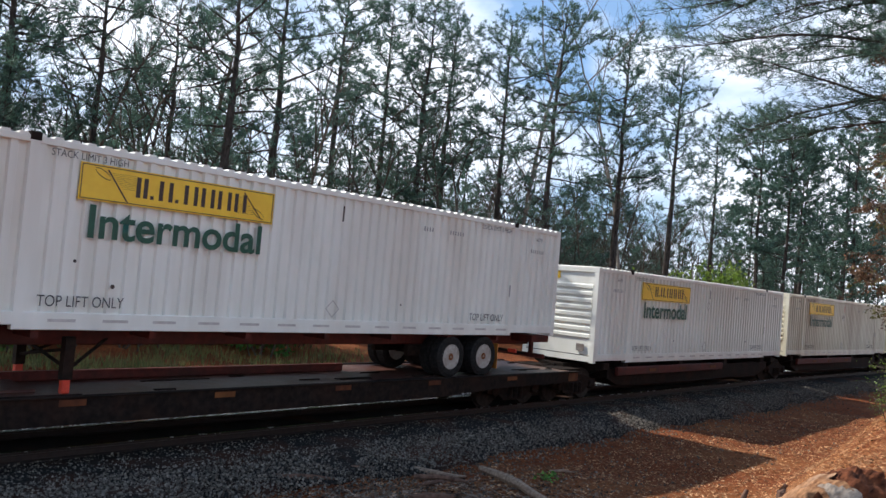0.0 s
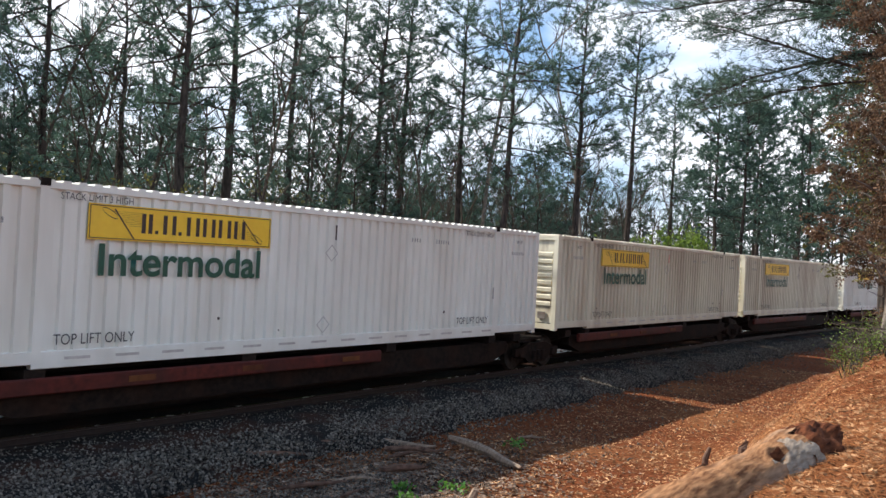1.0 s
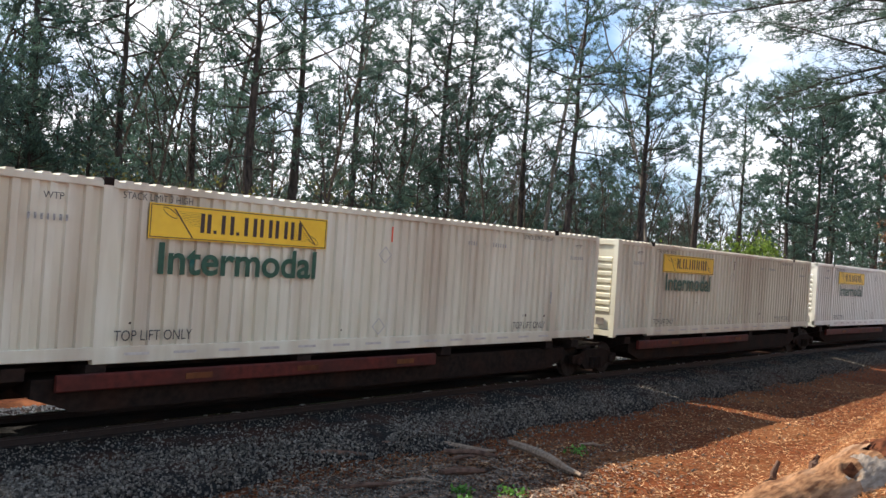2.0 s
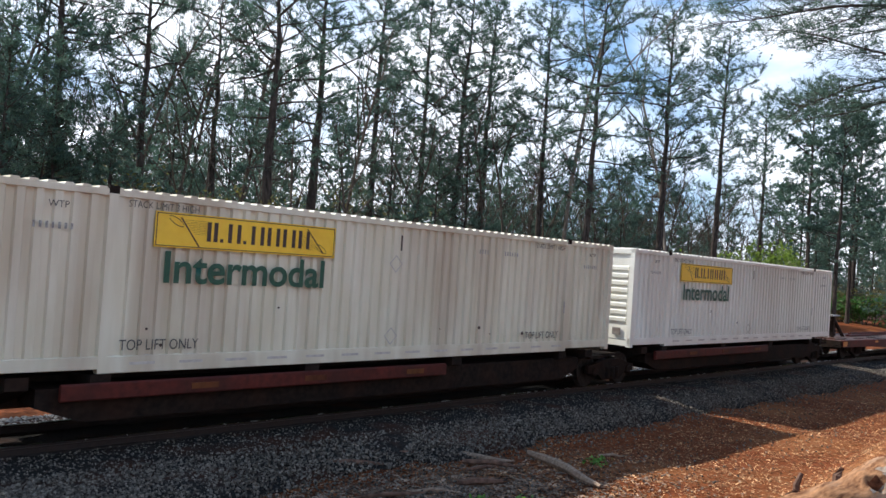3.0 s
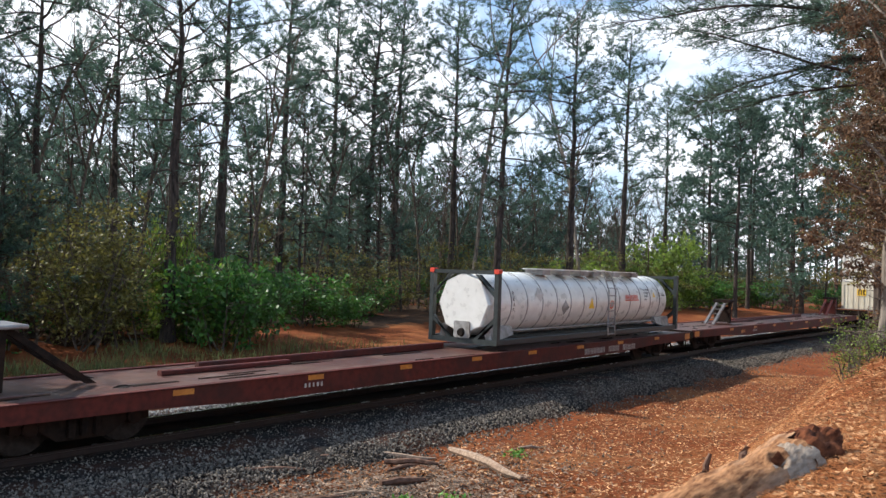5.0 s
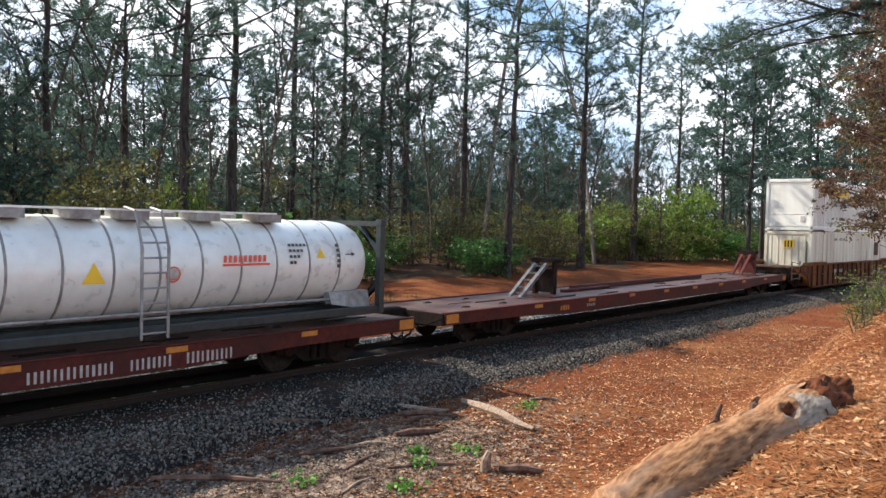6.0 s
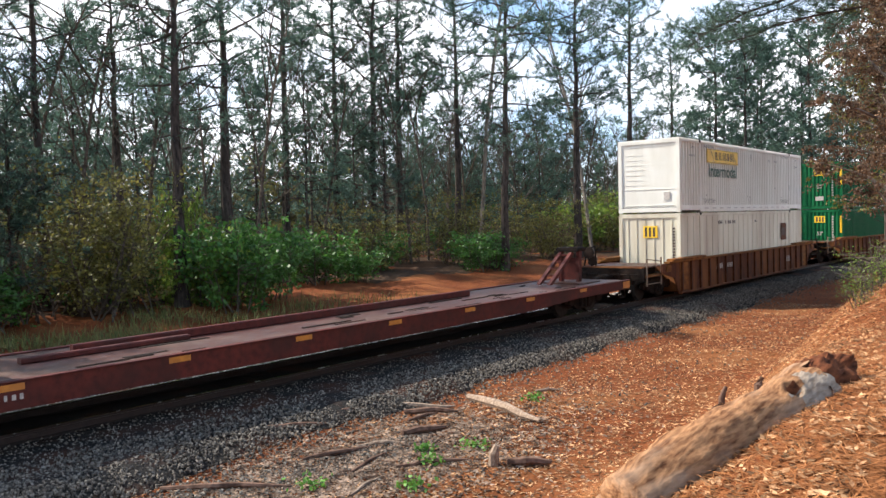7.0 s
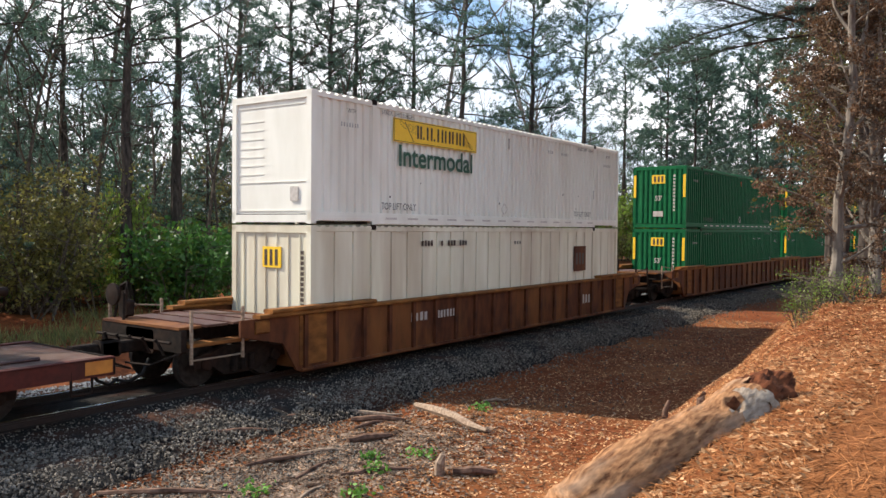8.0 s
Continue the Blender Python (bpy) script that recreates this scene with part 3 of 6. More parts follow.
            part("placard_holder", s, TAPE, c)
        s = Shape()
        for i in range(14):
            xx = -h + 2.5 + i * 0.85
            s.box(xx, xx + 0.42, SIDE - 0.008, SIDE - 0.004, 0.125, 0.17)
        part("reflector_strip", s, TAPE, c, "faded reflective dashes", at=up)
        s = Shape()
        for i in range(rng.randint(3, 7)):
            xx, zz, r = rng.uniform(-h + 2.4, h - 2.4), rng.choice((0.42, 0.62, 1.05)) + rng.uniform(0, 0.1), rng.uniform(0.015, 0.045)
            s.lathe([(out - 0.004, r), (out, r)], 8, "y", (xx, 0, zz))
        part("patch", s, INK, c, "dark rust spots", at=up)
        s = Shape().box(-h + 8.1, -h + 8.14, out - 0.006, out, 2.28, 2.6)
        part("bracket", s, INK if seed % 3 else REDPRINT, c, at=up)
        s = Shape().box(h - 2.22, h - 2.18, out - 0.01, out, 1.0, 1.3)
        part("latch", s, GREY, c, at=up)
    return c


def smooth_container(label, z, seed):
    """A smooth-sided container with upright seams and a square badge."""
    c = ribbed_container(label, CREAM, z, seed, False, "plain", True)
    h, y = LONG / 2, SIDE - 0.022
    part("badge", Shape().box(h - 3.65, h - 2.75, y - 0.004, y + 0.01, 1.42, 2.28), RUST, c, "brown square badge", at=pose(0, 0, z))
    part("badge_mark", bars(h - 3.52, 1.65, 3, 0.18, 0.42, 0.05, y - 0.006, 3), INK, c, "dark strokes", at=pose(0, 0, z))
    for a, n in ((-h + 3.9, 4), (-h + 4.75, 1), (-h + 5.05, 3), (-h + 5.6, 3)):
        part("serial_mark", bars(a, 2.4, n, 0.10, 0.15, 0.03, y - 0.004, a), INK, c, "black marks", at=pose(0, 0, z))
    part("lettering", bars(-h + 8.5, 2.4, 3, 0.1, 0.1, 0.05, y - 0.004, 8), STENCIL, c, at=pose(0, 0, z))
    # leading end: yellow badge, upright marks, upright seams
    s = Shape()
    for i in range(6):
        s.box(-h + 0.016, -h + 0.034, -0.95 + i * 0.37, -0.93 + i * 0.37, 0.25, HIGH - 0.2)
    part("seam", s, CREAM, c, at=pose(0, 0, z))
    part("badge", Shape().box(-h + 0.008, -h + 0.03, -0.35, 0.25, 1.95, 2.42), YELLOW, c, "yellow badge", at=pose(0, 0, z))
    s = Shape()
    for i in range(3):
        s.box(-h + 0.003, -h + 0.008, -0.25 + i * 0.17, -0.16 + i * 0.17, 2.0, 2.36)
    for i in range(12):
        s.box(-h + 0.008, -h + 0.012, -1.08, -0.98, 1.0 + i * 0.115, 1.08 + i * 0.115)
    part("badge_mark", s, INK, c, "dark strokes", at=pose(0, 0, z))
    return c


def green_container(z, seed, top=False):
    c = ribbed_container("green painted steel container with yellow corner strips", GREEN, z, seed, False, "plain", False)
    h = LONG / 2
    s = Shape()
    for i in range(9):
        yy = -1.08 + i * 0.235
        s.prism([(-h + 0.04, yy, 0.22), (-h + 0.04, yy + 0.15, 0.22), (-h + 0.004, yy + 0.12, 0.22), (-h + 0.004, yy + 0.03, 0.22)], [(-h + 0.04, yy, HIGH - 0.17), (-h + 0.04, yy + 0.15, HIGH - 0.17), (-h + 0.004, yy + 0.12, HIGH - 0.17), (-h + 0.004, yy + 0.03, HIGH - 0.17)])
    part("front_rib", s, GREEN, c, at=pose(0, 0, z))
    part("corner_strip", Shape().box(-h - 0.004, -h, -1.27, -1.15, 1.45, 2.5), YELLOW, c, "yellow strip", at=pose(0, 0, z))
    part("corner_strip", Shape().box(-h - 0.004, -h, 1.15, 1.27, 1.45, 2.5), YELLOW, c, "yellow strip", at=pose(0, 0, z))
    part("badge", Shape().box(-h - 0.004, -h + 0.004, -0.28, 0.36, 2.1, 2.5), YELLOW, c, "yellow badge", at=pose(0, 0, z))
    s = Shape()
    for i in range(3):
        s.box(-h - 0.008, -h - 0.004, -0.2 + i * 0.18, -0.1 + i * 0.18, 2.16, 2.44)
    part("badge_mark", s, INK, c, at=pose(0, 0, z))
    part("lettering", words("53'", 0.24, 0.34, SCRIPT, 0.02), None, c, "white lettering 53 feet", at=pose(-h - 0.006, 0.2, z + 1.3, 0, 0, -90))
    part("label_plate", Shape().box(-h - 0.006, -h + 0.004, -0.2, 0.28, 0.55, 0.8), SCRIPT, c, "pale plate", at=pose(0, 0, z))
    s = Shape()
    for i in range(11):
        s.box(-h - 0.004, -h, -0.78, -0.68, 0.8 + i * 0.16, 0.9 + i * 0.16)
    part("serial_mark", s, SCRIPT, c, at=pose(0, 0, z))
    return c


def wheelset():
    s = Shape()
    for side in (-1, 1):
        a = side * 0.72
        s.lathe([(a - 0.07, 0.30), (a - 0.065, 0.45), (a + 0.035, 0.46), (a + 0.04, 0.485), (a + 0.065, 0.48), (a + 0.07, 0.30)] if side < 0 else [(a - 0.07, 0.30), (a - 0.065, 0.48), (a - 0.04, 0.485), (a - 0.035, 0.46), (a + 0.065, 0.45), (a + 0.07, 0.30)], 24, "y")
    s.lathe([(-1.02, 0.075), (1.02, 0.075)], 12, "y")
    for k in range(3):
        a = k * 2.094
        s.tube([(0.2 * math.cos(a), -0.795, 0.2 * math.sin(a)), (0.2 * math.cos(a), -0.785, 0.2 * math.sin(a))], 0.04, 6)
    return s


SPINNERS = []


def bogie(parent, x):
    """A two-axle truck under a car: cast side frames, bolster, springs, two turning wheelsets."""

    def frame_shape():
        s = Shape()
        for side in (-1, 1):
            y0 = side * 1.0
            ring = [(-1.15, 0.40), (-1.15, 0.62), (-0.80, 0.66), (-0.40, 0.78), (0.40, 0.78), (0.80, 0.66), (1.15, 0.62), (1.15, 0.40), (0.72, 0.40), (0.42, 0.20), (-0.42, 0.20), (-0.72, 0.40)]
            s.prism([(a, y0 - 0.07, b) for a, b in ring], [(a, y0 + 0.07, b) for a, b in ring])
            for a in (-0.86, 0.86):
                s.lathe([(y0 - 0.14, 0.10), (y0 - 0.12, 0.13), (y0 + 0.10, 0.13)], 10, "y", (a, 0, 0.46))
            for a in (-0.22, 0, 0.22):
                s.lathe([(0.26, 0.075), (0.56, 0.075)], 8, "z", (a, y0 + (-0.09 if side < 0 else 0.09), 0))
        s.box(-0.2, 0.2, -1.0, 1.0, 0.5, 0.74, 0.03)
        return s

    b = part("bogie", shared("bogie frame", frame_shape, STEEL), None, parent, "dark cast steel bogie", at=pose(x, 0, 0))
    for a in (-0.86, 0.86):
        SPINNERS.append((part("wheelset", shared("wheelset", wheelset, WHEEL), None, b, "worn steel wheels on an axle", smooth=False, at=pose(a, 0, 0.46)), a))
    return b


def coupler(parent, x, way):
    s = Shape().box(min(x, x + way * 0.62), max(x, x + way * 0.62), -0.11, 0.11, 0.72, 0.95, 0.03)
    s.box(min(x + way * 0.55, x + way * 0.9), max(x + way * 0.55, x + way * 0.9), -0.18, 0.12, 0.68, 1.0, 0.05)
    part("coupler", s, STEEL, parent)
    hose = [(x + way * 0.1, -0.45, 0.62), (x + way * 0.25, -0.48, 0.36), (x + way * 0.5, -0.42, 0.24), (x + way * 0.75, -0.3, 0.30)]
    part("air_hose", Shape().tube(hose, 0.032, 6), RUBBER, parent, "black rubber hose", True)
    s = Shape().tube([(x + way * 0.02, -1.35, 0.8), (x + way * 0.5, -1.1, 0.62), (x + way * 0.55, -0.4, 0.6)], 0.02, 6)
    part("uncoupling_lever", s, STEEL, parent)


def stirrup(parent, x, y):
    s = Shape()
    for a in (-0.18, 0.18):
        s.tube([(x + a, y, 0.75), (x + a, y, 0.36)], 0.022, 6)
    s.tube([(x - 0.18, y, 0.36), (x + 0.18, y, 0.36)], 0.022, 6)
    part("stirrup", s, STEEL, parent)


def hitch(parent, x, way, paint, plate=True):
    """A trailer stand: an upright box, a diagonal strut and a top plate."""
    s = Shape()
    for y in (-0.34, 0.34):
        s.prism([(x - 0.10, y - 0.05, DECK_Z), (x + 0.10, y - 0.05, DECK_Z), (x + 0.13, y - 0.05, DECK_Z + 1.06), (x - 0.05, y - 0.05, DECK_Z + 1.06)], [(x - 0.10, y + 0.05, DECK_Z), (x + 0.10, y + 0.05, DECK_Z), (x + 0.13, y + 0.05, DECK_Z + 1.06), (x - 0.05, y + 0.05, DECK_Z + 1.06)])
    s.box(x - 0.04, x + 0.02, -0.3, 0.3, DECK_Z + 0.1, DECK_Z + 0.85)
    hh = part("hitch_stand", s, paint, parent, "trailer stand of rusty steel")
    strut = Shape()
    for y in (-0.2, 0.2):
        strut.prism([(x + way * 0.15, y - 0.06, DECK_Z + 1.0), (x + way * 0.15, y + 0.06, DECK_Z + 1.0), (x + way * 1.55, y + 0.06, DECK_Z + 0.05), (x + way * 1.55, y - 0.06, DECK_Z + 0.05)], [(x + way * 0.28, y - 0.06, DECK_Z + 1.04), (x + way * 0.28, y + 0.06, DECK_Z + 1.04), (x + way * 1.72, y + 0.06, DECK_Z + 0.05), (x + way * 1.72, y - 0.06, DECK_Z + 0.05)])
    for k in range(4):
        a = 0.35 + 0.3 * k
        strut.box(x + way * a - 0.04, x + way * a + 0.04, -0.14, 0.14, DECK_Z + 0.92 - 0.21 * k, DECK_Z + 0.97 - 0.21 * k)
    part("strut", strut, paint if plate or paint is SILL else WORNSTEEL, hh)
    part("head_plate", Shape().box(x - 0.45, x + 0.42, -0.5, 0.5, DECK_Z + 1.06, DECK_Z + 1.13, 0.03) if plate else Shape().box(x - 0.18, x + 0.36, -0.42, 0.42, DECK_Z + 1.06, DECK_Z + 1.20, 0.05), GREY if plate else STEEL, hh, "pale worn head plate" if plate else "")
    base = Shape().box(x - 0.7, x + 0.7, -0.75, 0.75, DECK_Z, DECK_Z + 0.05, 0.02)
    part("base_plate", base, DECK, hh)


DECK_Z = 0.90


def flatcar(label, length, hitches, rails, script, paint=None):
    paint = paint or SILL
    c = thing("flatcar", label, "flatcar", "flatcars of the train")
    h, y = length / 2, 1.36
    part("deck", Shape().box(-h, h, -y + 0.02, y - 0.02, DECK_Z - 0.06, DECK_Z), DECK, c, "worn deck plates")
    for side in (-1, 1):
        yy = (side * y - 0.04, side * y + 0.04)
        ring = [(-h, 0.62), (-h, 0.905), (h, 0.905), (h, 0.62), (h - 3.6, 0.60), (h - 6.0, 0.49), (-h + 6.0, 0.49), (-h + 3.6, 0.60)]
        part("side_sill", Shape().prism([(a, yy[0], b) for a, b in ring], [(a, yy[1], b) for a, b in ring]), paint, c, "oxide red side" if paint is SILL else "blackened side")
        part("sill_lip", Shape().box(-h, h, side * y - 0.075, side * y + 0.075, 0.906, 0.93, 0.008), paint, c)
    for side in (-1, 1):
        part("end_sill", Shape().box(side * h - 0.06, side * h + 0.06, -y, y, 0.60, 0.90, 0.02), STEEL, c)
        coupler(c, side * h, side)
        for yy in (-1.38, 1.38):
            stirrup(c, side * (h - 0.55), yy)
        bogie(c, side * (h - 2.6))
    part("centre_sill", Shape().box(-h + 0.3, h - 0.3, -0.3, 0.3, 0.50, 0.835), STEEL, c)
    s = Shape()
    for i in range(12):
        xx = -h + 2.2 + i * (length - 4.4) / 11
        s.box(xx - 0.05, xx + 0.05, -1.3, 1.3, 0.62, 0.83)
    part("cross_bearer", s, STEEL, c)
    for i, xx in enumerate([-h + 0.05, -h + 4.0, -h + 7.1, -h + 9.9, -h + 12.7, -h + 15.4, -h + 18.2, -h + 21, -h + 24, h - 0.5]):
        w = 0.48 if i in (0, 9) else 0.42
        zz = (0.66, 0.88) if i in (0, 9) else (0.78, 0.88)
        # on the dark-sided car a dull plate colour stands in for shade
        block("marker_plate", ORANGE if paint is SILL else RUST, c, xx, xx + w, -y - 0.046, -y - 0.04, *zz, 0.0, "faded orange marker" if paint is SILL else "dull rusty marker")
    if rails:
        a, b = rails
        part("deck_rail", Shape().box(a, b, 0.36, 0.50, DECK_Z, DECK_Z + 0.17, 0.02), SILL, c, "raised steel guide rail")
        part("deck_rail", Shape().box(a - 1.0, a + 2.2, 0.1, 0.26, DECK_Z, DECK_Z + 0.1, 0.02), SILL, c, "raised steel guide rail")
    for xx, way, paint, plate in hitches:
        hitch(c, xx, way, paint, plate)
    s, rng = Shape(), random.Random(int(length * 100) + len(hitches))
    for i in range(30):
        xx, yy = rng.uniform(-h + 0.5, h - 1.5), rng.uniform(-1.2, 0.1)
        s.box(xx, xx + rng.uniform(0.3, 1.5), yy, yy + rng.uniform(0.02, 0.12), DECK_Z, DECK_Z + rng.uniform(0.006, 0.02))
    part("deck_strip", s, STEEL, c, "loose dark strips on the deck")
    if script:
        x0 = script
        for n in (7, 4, 5):
            part("script_mark", bars(x0, 0.56, n * 2, 0.05, 0.20, 0.05, -y - 0.045, n), SCRIPT, c, "pale strokes of a company script")
            x0 += n * 0.2 + 0.25
    else:
        part("script_mark", bars(-h + 5.4, 0.62, 4, 0.10, 0.14, 0.04, -y - 0.045, 5), ORANGE, c, "faded orange marks")
    part("serial_mark", bars(-h + 7.0, 0.64, 5, 0.06, 0.09, 0.05, -y - 0.045, 9), SCRIPT, c)
    return c


def spine_unit(label, last=False):
    """A skeleton unit under one container: a heavy centre beam, saddle arms, end platforms."""
    c = thing("spine_car", label, "spine car", "spine cars of the train")
    h = 8.6
    part("centre_beam", Shape().box(-h + 0.3, h - 0.3, -0.42, 0.42, 0.50, 1.02, 0.03), STEEL, c)
    part("belly", Shape().prism([(-6.9, -1.15, 0.62), (-6.2, -1.15, 0.36), (6.2, -1.15, 0.36), (6.9, -1.15, 0.62), (6.9, -1.15, 0.90), (-6.9, -1.15, 0.90)], [(-6.9, 1.15, 0.62), (-6.2, 1.15, 0.36), (6.2, 1.15, 0.36), (6.9, 1.15, 0.62), (6.9, 1.15, 0.90), (-6.9, 1.15, 0.90)]), STEEL, c, "black deep underframe")
    for xx in (-7.2, -6.0, -2.0, 2.0, 6.0, 7.2):
        for side in (-1, 1):
            s = Shape()
            s.prism([(xx - 0.16, side * 0.4, 0.60), (xx + 0.16, side * 0.4, 0.60), (xx + 0.16, side * 0.4, 1.0), (xx - 0.16, side * 0.4, 1.0)], [(xx - 0.16, side * 1.28, 0.92), (xx + 0.16, side * 1.28, 0.92), (xx + 0.16, side * 1.28, 1.11), (xx - 0.16, side * 1.28, 1.11)])
            part("saddle_arm", s, STEEL, c)
    for side in (-1, 1):
        part("side_beam", Shape().box(-6.6, 1.6, side * 1.30 - 0.05, side * 1.30 + 0.05, 0.72, 0.98, 0.02), SILL, c, "rusty red side beam")
    for side in (-1, 1):
        part("end_platform", Shape().box(side * h - 0.5, side * h + 0.5, -0.9, 0.9, 0.84, 0.92) if side < 0 else Shape().box(h - 1.2, h - 0.52, -1.2, 1.2, 0.84, 0.92), STEEL, c)
    for xx in (-4.5, -2.2, 0.4):
        # plates coloured dull to imitate the shade below the container
        block("marker_plate", RUST, c, xx, xx + 0.5, -1.362, -1.352, 0.80, 0.90, 0.0, "dull rusty marker")
    block("side_mark", SCRIPT, c, 3.0, 3.03, -0.43, -0.42, 0.6, 0.9, 0.0)
    block("brake_cylinder", STEEL, c, -1.0, 0.0, -0.9, -0.45, 0.45, 0.75, 0.1)
    bogie(c, -h)
    if last:
        bogie(c, h - 1.6)
        coupler(c, h - 0.5, 1)
        s = Shape().box(h - 0.75, h - 0.6, -0.75, -0.35, 0.92, 1.75, 0.02)
        s.lathe([(h - 0.5, 0.24), (h - 0.46, 0.26), (h - 0.42, 0.24)], 16, "x", (0, -0.55, 1.62))
        part("brake_stand", s, STEEL, c, "dark hand brake stand")
        for y in (-1.15, 1.15):
            rail = Shape().tube([(h - 0.55, y, 0.9), (h - 0.55, y, 1.75), (h - 0.35, y * 0.8, 1.85), (h - 0.3, y * 0.6, 1.0)], 0.022, 6)
            part("grab_rail", rail, STEEL, c)
    return c


def well_car(label, length, marks=True):
    """A deep well between two bogies, with ribbed sides and end platforms."""
    c = thing("well_car", label, "well car", "well cars of the train")
    h, w = 8.45, 1.42
    for side in (-1, 1):
        a, b = sorted((side * w - 0.03, side * w + 0.03))
        ring = [(-h - 1.6, 0.95), (-h - 1.6, 1.28), (h + 1.6, 1.28), (h + 1.6, 0.95), (h + 0.5, 0.72), (h + 0.1, 0.10), (-h - 0.1, 0.10), (-h - 0.5, 0.72)]
        part("side_wall", Shape().prism([(x, a, z) for x, z in ring], [(x, b, z) for x, z in ring]), RUST, c, "rusty brown ribbed side")
        part("top_chord", Shape().box(-h - 1.2, h + 1.2, side * w - 0.14, side * w + 0.10, 1.281, 1.36, 0.02), CHORD, c, "orange rusty top chord")
        for x0, x1 in ((-h - 0.9, -h + 2.3), (h - 2.3, h + 0.9)):
            part("chord_cap", Shape().box(x0, x1, side * w - 0.17, side * w + 0.12, 1.361, 1.45, 0.03), CHORD, c)
        part("bottom_chord", Shape().box(-h, h, side * w - 0.09, side * w + 0.07, 0.06, 0.14, 0.02), RUST, c)
        rib = Shape().box(-0.05, 0.05, -0.05, 0.05, 0.14, 1.28, 0.015).mesh("rib", RUST)
        for i in range(19):
            part("rib", rib, None, c, at=pose(-h + 0.1 + i * (2 * h - 0.2) / 18, side * (w + 0.055), 0))
    part("well_floor", Shape().box(-h, h, -w + 0.1, w - 0.1, 0.12, 0.246), STEEL, c)
    for e in (-1, 1):
        x0, x1 = sorted((e * h, e * (length / 2 - 0.5)))
        part("end_frame", Shape().box(x0, x1, -0.45, 0.45, 0.70, 1.15, 0.04), STEEL, c)
        part("bulkhead", Shape().box(e * h - 0.05, e * h + 0.05, -w + 0.05, w - 0.05, 0.15, 1.2), RUST, c)
        for i in range(4):
            a = e * (h + 0.5 + i * 0.62)
            part("platform_slat", Shape().box(min(a, a + e * 0.5), max(a, a + e * 0.5), -1.25, 1.25, 1.20, 1.25, 0.01), DECK if i < 3 else RUST, c, "worn brown platform plank")
        part("end_plate", Shape().box(min(x0, x1) + (0 if e < 0 else x1 - x0 - 0.12), min(x0, x1) + (0.12 if e < 0 else x1 - x0), -1.3, 1.3, 0.78, 1.2, 0.02), STEEL, c, "dark scuffed end plate")
        part("end_panel", Shape().box(min(e * (h - 0.75), e * (h + 0.05)), max(e * (h - 0.75), e * (h + 0.05)), -w - 0.05, -w - 0.032, 0.2, 1.26, 0.004), CHORD, c, "orange rusty end panel")
        part("step_plate", Shape().box(min(e * (h + 1.3), e * (h + 2.7)), max(e * (h + 1.3), e * (h + 2.7)), -1.34, -1.0, 0.86, 0.93, 0.01), CHORD, c)
        part("jacking_pad", Shape().box(min(e * (h + 0.9), e * (h + 1.25)), max(e * (h + 0.9), e * (h + 1.25)), -1.5, -1.3, 0.98, 1.24, 0.03), CHORD, c)
        rig = Shape()
        for k in range(5):
            rig.tube([(e * (length / 2 - 0.42), -0.9 + k * 0.45, 0.72), (e * (length / 2 - 0.30), -0.8 + k * 0.42, 1.02)], 0.03, 5)
        rig.tube([(e * (length / 2 - 0.34), -1.2, 0.98), (e * (length / 2 - 0.34), 1.2, 0.98)], 0.028, 6)
        part("end_rigging", rig, STEEL, c, "dark rods at the end sill")
        for yy in (-1.33, 1.33):
            s = Shape()
            for xx in (e * (length / 2 - 0.7), e * (length / 2 - 1.9)):
                s.tube([(xx, yy, 0.55), (xx, yy, 1.55)], 0.035, 6)
            s.tube([(e * (length / 2 - 0.7), yy, 1.52), (e * (length / 2 - 1.9), yy, 1.40)], 0.018, 6)
            s.tube([(e * (length / 2 - 0.7), yy, 0.62), (e * (length / 2 - 1.9), yy, 0.62)], 0.018, 6)
            part("grab_rail", s, DRIFT if e < 0 else STEEL, c, "pale grab rail" if e < 0 else "")
        coupler(c, e * (length / 2 - 0.5), e)
        bogie(c, e * (length / 2 - 2.1))
    s = Shape().lathe([(-0.3, 0.05), (-0.28, 0.22), (-0.22, 0.22), (-0.2, 0.05)], 16, "x", (-length / 2 + 0.75, 0.9, 1.75))
    s.tube([(-length / 2 + 0.75, 0.9, 1.2), (-length / 2 + 0.75, 0.9, 1.8)], 0.06, 6)
    s.box(-length / 2 + 0.70, -length / 2 + 0.88, 0.76, 1.04, 1.28, 1.62, 0.05)
    s.tube([(-length / 2 + 0.55, 0.62, 1.2), (-length / 2 + 0.60, 0.66, 1.75), (-length / 2 + 0.75, 0.80, 1.98), (-length / 2 + 0.80, 1.1, 1.9), (-length / 2 + 0.72, 1.22, 1.2)], 0.03, 6)
    part("brake_wheel", s, STEEL, c, "dark hand brake and its guard rail")
    if marks:
        part("serial_mark", bars(-4.7, 0.78, 4, 0.13, 0.22, 0.05, -w - 0.035, 2), SCRIPT, c, "pale stencilled marks")
        part("serial_mark", bars(-3.6, 0.78, 6, 0.10, 0.20, 0.04, -w - 0.035, 6), SCRIPT, c, "pale stencilled marks")
        part("script_mark", bars(4.9, 0.55, 3, 0.16, 0.3, 0.06, -w - 0.035, 8), SCRIPT, c)
    return c


